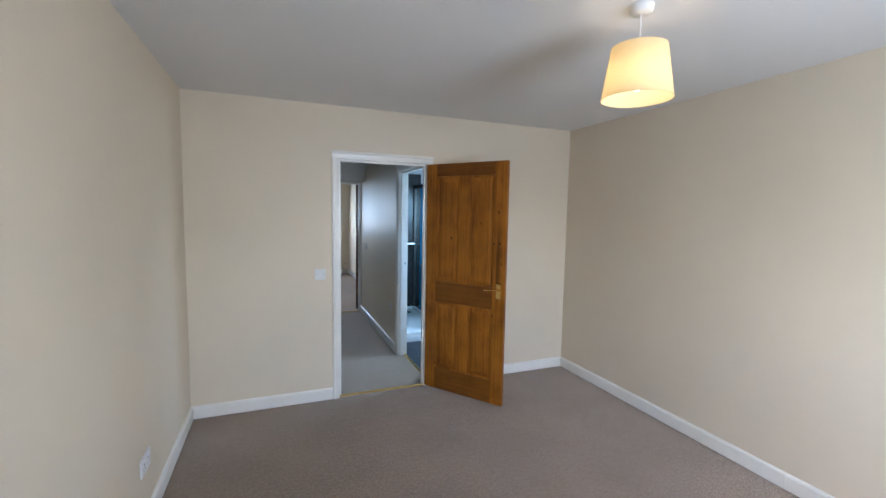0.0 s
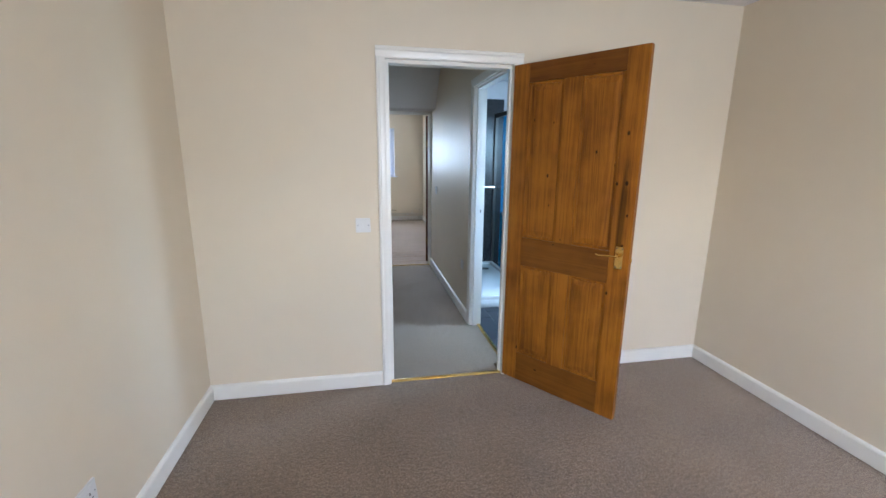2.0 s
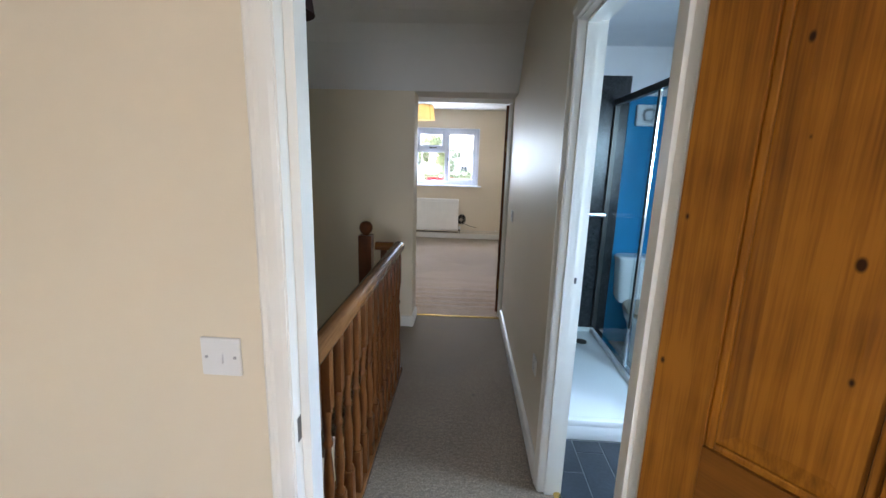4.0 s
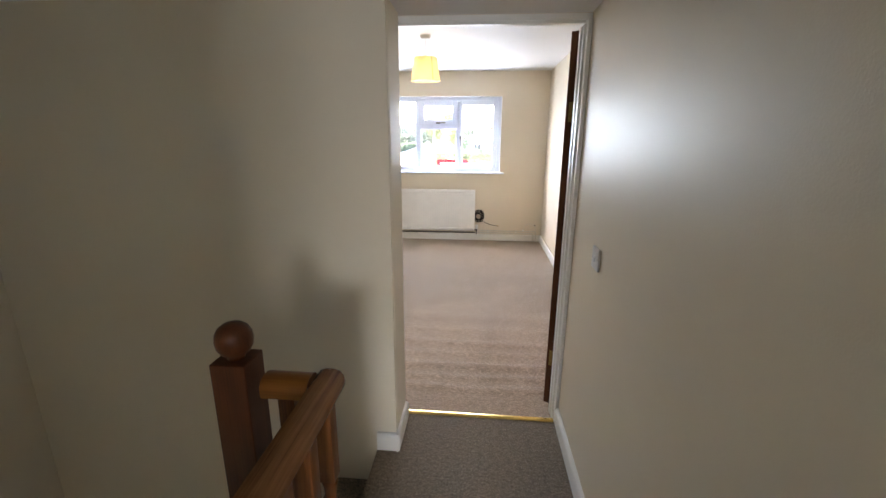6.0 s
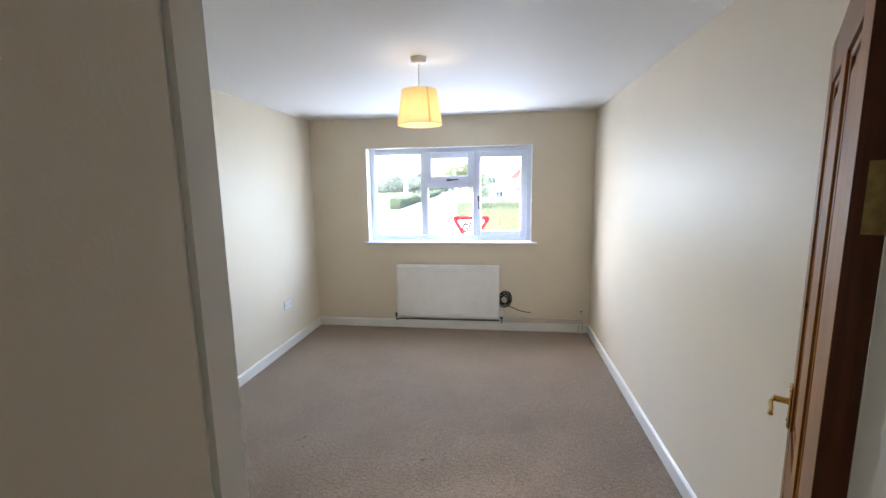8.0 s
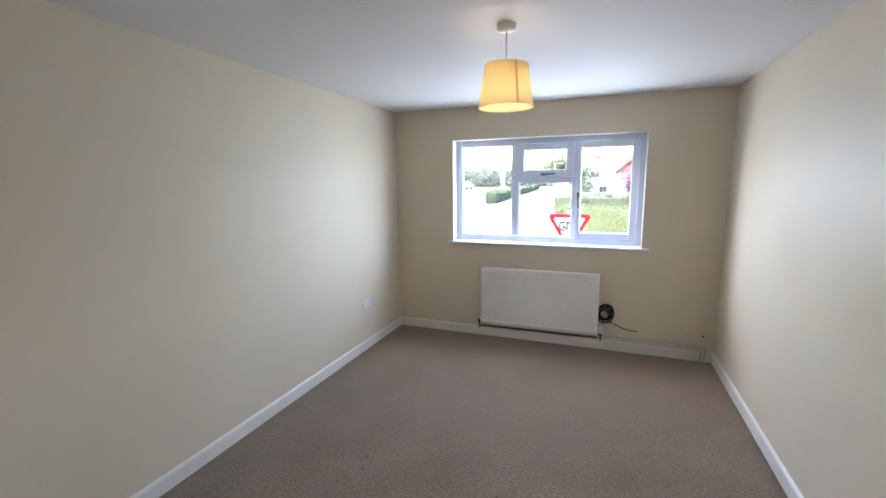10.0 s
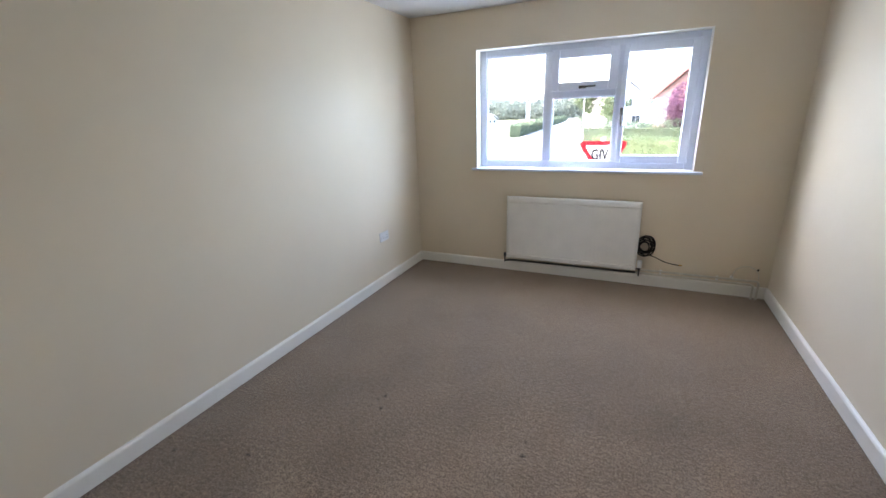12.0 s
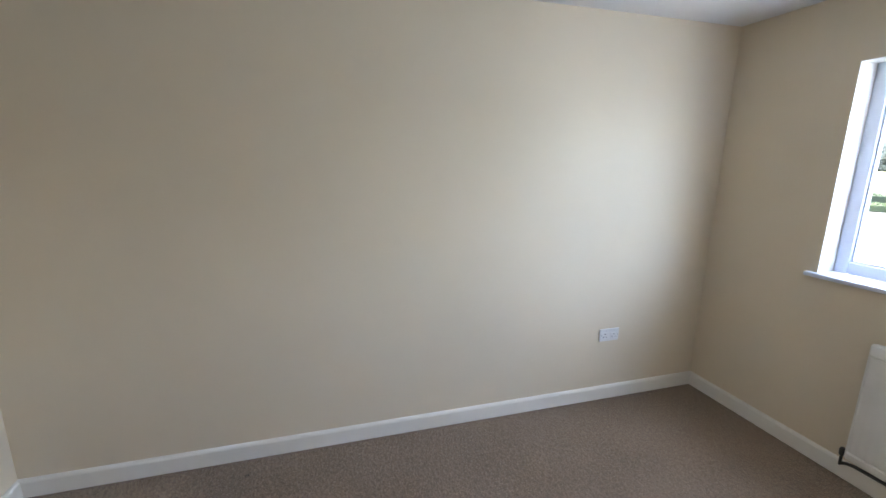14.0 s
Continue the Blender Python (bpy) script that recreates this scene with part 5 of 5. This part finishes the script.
def house(at, turn, w, l, eave, ridge, wall_mat, label, windows=(), board=TIMBER, board_label="red-brown bargeboard"):
    """A gabled house; the gable faces local -y."""
    d = thing("house", at, turn, label, "house", group="houses outside")
    part("wall", prism([(-w / 2, 0), (w / 2, 0), (w / 2, eave), (0, ridge), (-w / 2, eave)], "y", 0, l), wall_mat, d)
    k = (ridge - eave) / (w / 2)
    for s in (-1, 1):
        e = w / 2 + 0.45
        ez = eave - 0.45 * k + 0.05
        r = part("roof", prism([(0, ridge + 0.06), (s * e, ez), (s * e, ez + 0.16), (0, ridge + 0.24)], "y", -0.4, l + 0.4), ROOF, d)
        part("bargeboard", prism([(0, ridge + 0.02), (s * e, ez - 0.16), (s * e, ez + 0.14), (0, ridge + 0.2)], "y", -0.44, -0.405), board, r, board_label)
    for x, z, ww, hh in windows:
        win = part("window", boxes((x - ww / 2, x + ww / 2, -0.06, 0.02, z, z + hh)), RENDERED, d)
        part("glass", boxes((x - ww / 2 + 0.08, x - 0.04, -0.08, -0.059, z + 0.08, z + hh - 0.08), (x + 0.04, x + ww / 2 - 0.08, -0.08, -0.059, z + 0.08, z + hh - 0.08)), DARKGLASS, win)
    return d


house((6.4, 51, GZ), -20, 9.0, 11, 4.3, 7.9, BRICK, "red brick house with a grey tiled gable roof", ((-2.4, 1.0, 1.6, 1.2), (2.0, 1.0, 1.6, 1.2)))
house((-0.9, 84, GZ), 25, 7.5, 9, 4.6, 7.4, RENDERED, "pale rendered house behind the hedges", ((-1.5, 1.0, 1.5, 1.2), (1.5, 1.0, 1.5, 1.2), (0, 3.6, 1.5, 1.1)), board=RENDERED, board_label="pale painted bargeboard")
house((-36, 122, GZ), 78, 5.0, 7, 2.0, 3.0, RENDERED, "low white bungalow across the road", ((-1.2, 0.8, 1.2, 0.9), (1.2, 0.8, 1.2, 0.9)), board=RENDERED, board_label="pale painted bargeboard")


def car(at, turn, paint, label):
    d = thing("car", at, turn, label, "car", group="parked cars")
    body = [(-2.1, 0.32), (-2.12, 0.62), (-1.95, 0.78), (-1.1, 0.88), (2.02, 0.9), (2.1, 0.6), (2.05, 0.32)]
    bm = prism([(y, z) for y, z in body], "x", -0.85, 0.85)
    bmesh.ops.bevel(bm, geom=bm.edges[:], offset=0.07, segments=2, affect="EDGES")
    part("body", bm, paint, d, smooth=True)
    cab = [(-1.0, 0.87), (-0.35, 1.4), (1.2, 1.44), (1.9, 0.89)]
    bm = prism(cab, "x", -0.72, 0.72)
    bmesh.ops.bevel(bm, geom=bm.edges[:], offset=0.06, segments=2, affect="EDGES")
    part("cabin", bm, DARKGLASS, d, "dark glazed cabin", smooth=True)
    part("roof", boxes((-0.66, 0.66, -0.3, 1.15, 1.405, 1.455), bev=0.02), paint, d)
    for x in (-0.78, 0.78):
        for y in (-1.3, 1.3):
            w = part("wheel", tube([(x - 0.1, y, 0.32), (x + 0.1, y, 0.32)], 0.32, 20), RUBBER, d)
            part("rim", tube([(x - 0.11, y, 0.32), (x + 0.11, y, 0.32)], 0.19, 14), STEEL, w)


car((-19.5, 62, GZ), 80, CARWHITE, "white car parked across the road")
car((-24.5, 64, GZ), 84, CARWHITE, "white car parked across the road")


def street_lamp(at, height):
    d = thing("street_lamp", at, label="slim pale steel street lamp", category="street lamp", group="street lamps")
    part("column", lathe([(0.09, 0), (0.09, 1.2), (0.08, 1.25), (0.07, height)], 12), STEEL, d, smooth=True)
    part("arm", tube([(0, 0, height - 0.02), (0.2, 0, height + 0.15), (0.7, 0, height + 0.2)], 0.03, 8), STEEL, d)
    part("lantern", boxes((0.5, 1.1, -0.12, 0.12, height + 0.14, height + 0.24), bev=0.03), STEEL, d)


for x, y, h in ((-16.5, 82, 5.0), (-19.8, 95, 5.2), (-22.5, 105, 5.2), (-6.4, 72, 5.6)):
    street_lamp((x, y, GZ), h)


def give_way_sign(at, side):
    """An inverted triangle facing local -y, its top left corner on the given place."""
    d = thing("road_sign", at, label="white triangular give way sign with a red border", category="road sign")
    h = side * 0.866
    def tri(s, y0, y1, r=0.06):
        cx, cz = side / 2, -h / 3
        pts = []
        for px, pz, a0 in ((0, 0, 90), (side, 0, -30), (side / 2, -h, 210)):
            qx, qz = cx + (px - cx) * s, cz + (pz - cz) * s
            ux, uz = (cx - qx), (cz - qz)
            n = math.hypot(ux, uz)
            ox, oz = qx + ux / n * 2 * r * s, qz + uz / n * 2 * r * s
            for k in range(7):
                a = radians(a0 + 120 - 20 * k)
                pts.append((ox + r * s * math.cos(a), oz + r * s * math.sin(a)))
        return prism(pts, "y", y0, y1)
    plate = part("plate", tri(1.0, 0.0, 0.004), SIGNRED, d, "red border plate")
    part("face", tri(0.70, -0.0025, -0.0003, 0.03), SIGNWHITE, plate, "white face")
    for word, z, size in (("GIVE", -0.34, 0.27), ("WAY", -0.6, 0.24)):
        cu = bpy.data.curves.new("lettering", "FONT")
        cu.body, cu.size, cu.align_x, cu.extrude, cu.offset = word, size * side / 0.9, "CENTER", 0.0008, 0.012
        tmp = new("lettering", cu)
        me = bpy.data.meshes.new_from_object(tmp.evaluated_get(bpy.context.evaluated_depsgraph_get()))
        bpy.data.objects.remove(tmp)
        me.materials.append(SIGNBLACK)
        ob = new("lettering", me)
        ob.parent = plate
        ob.matrix_basis = pose(side / 2, -0.004, z * side / 0.9, 90, 0, 0) @ Matrix.Diagonal((0.72 if word == "GIVE" else 0.5, 1, 1, 1))
        tagged(ob, "black capital letters")
    part("post", tube([(side / 2, 0.045, GZ - at[2] - 0.05), (side / 2, 0.045, 0.06)], 0.038, 14), STEEL, d, "grey steel post", smooth=True)
    for z in (-0.12, -0.5):
        part("clamp", boxes((side / 2 - 0.06, side / 2 + 0.06, 0.0045, 0.088, z - 0.015, z + 0.015), bev=0.004), STEEL, d)


give_way_sign((-0.19, 14.49, 0.985), 0.87)
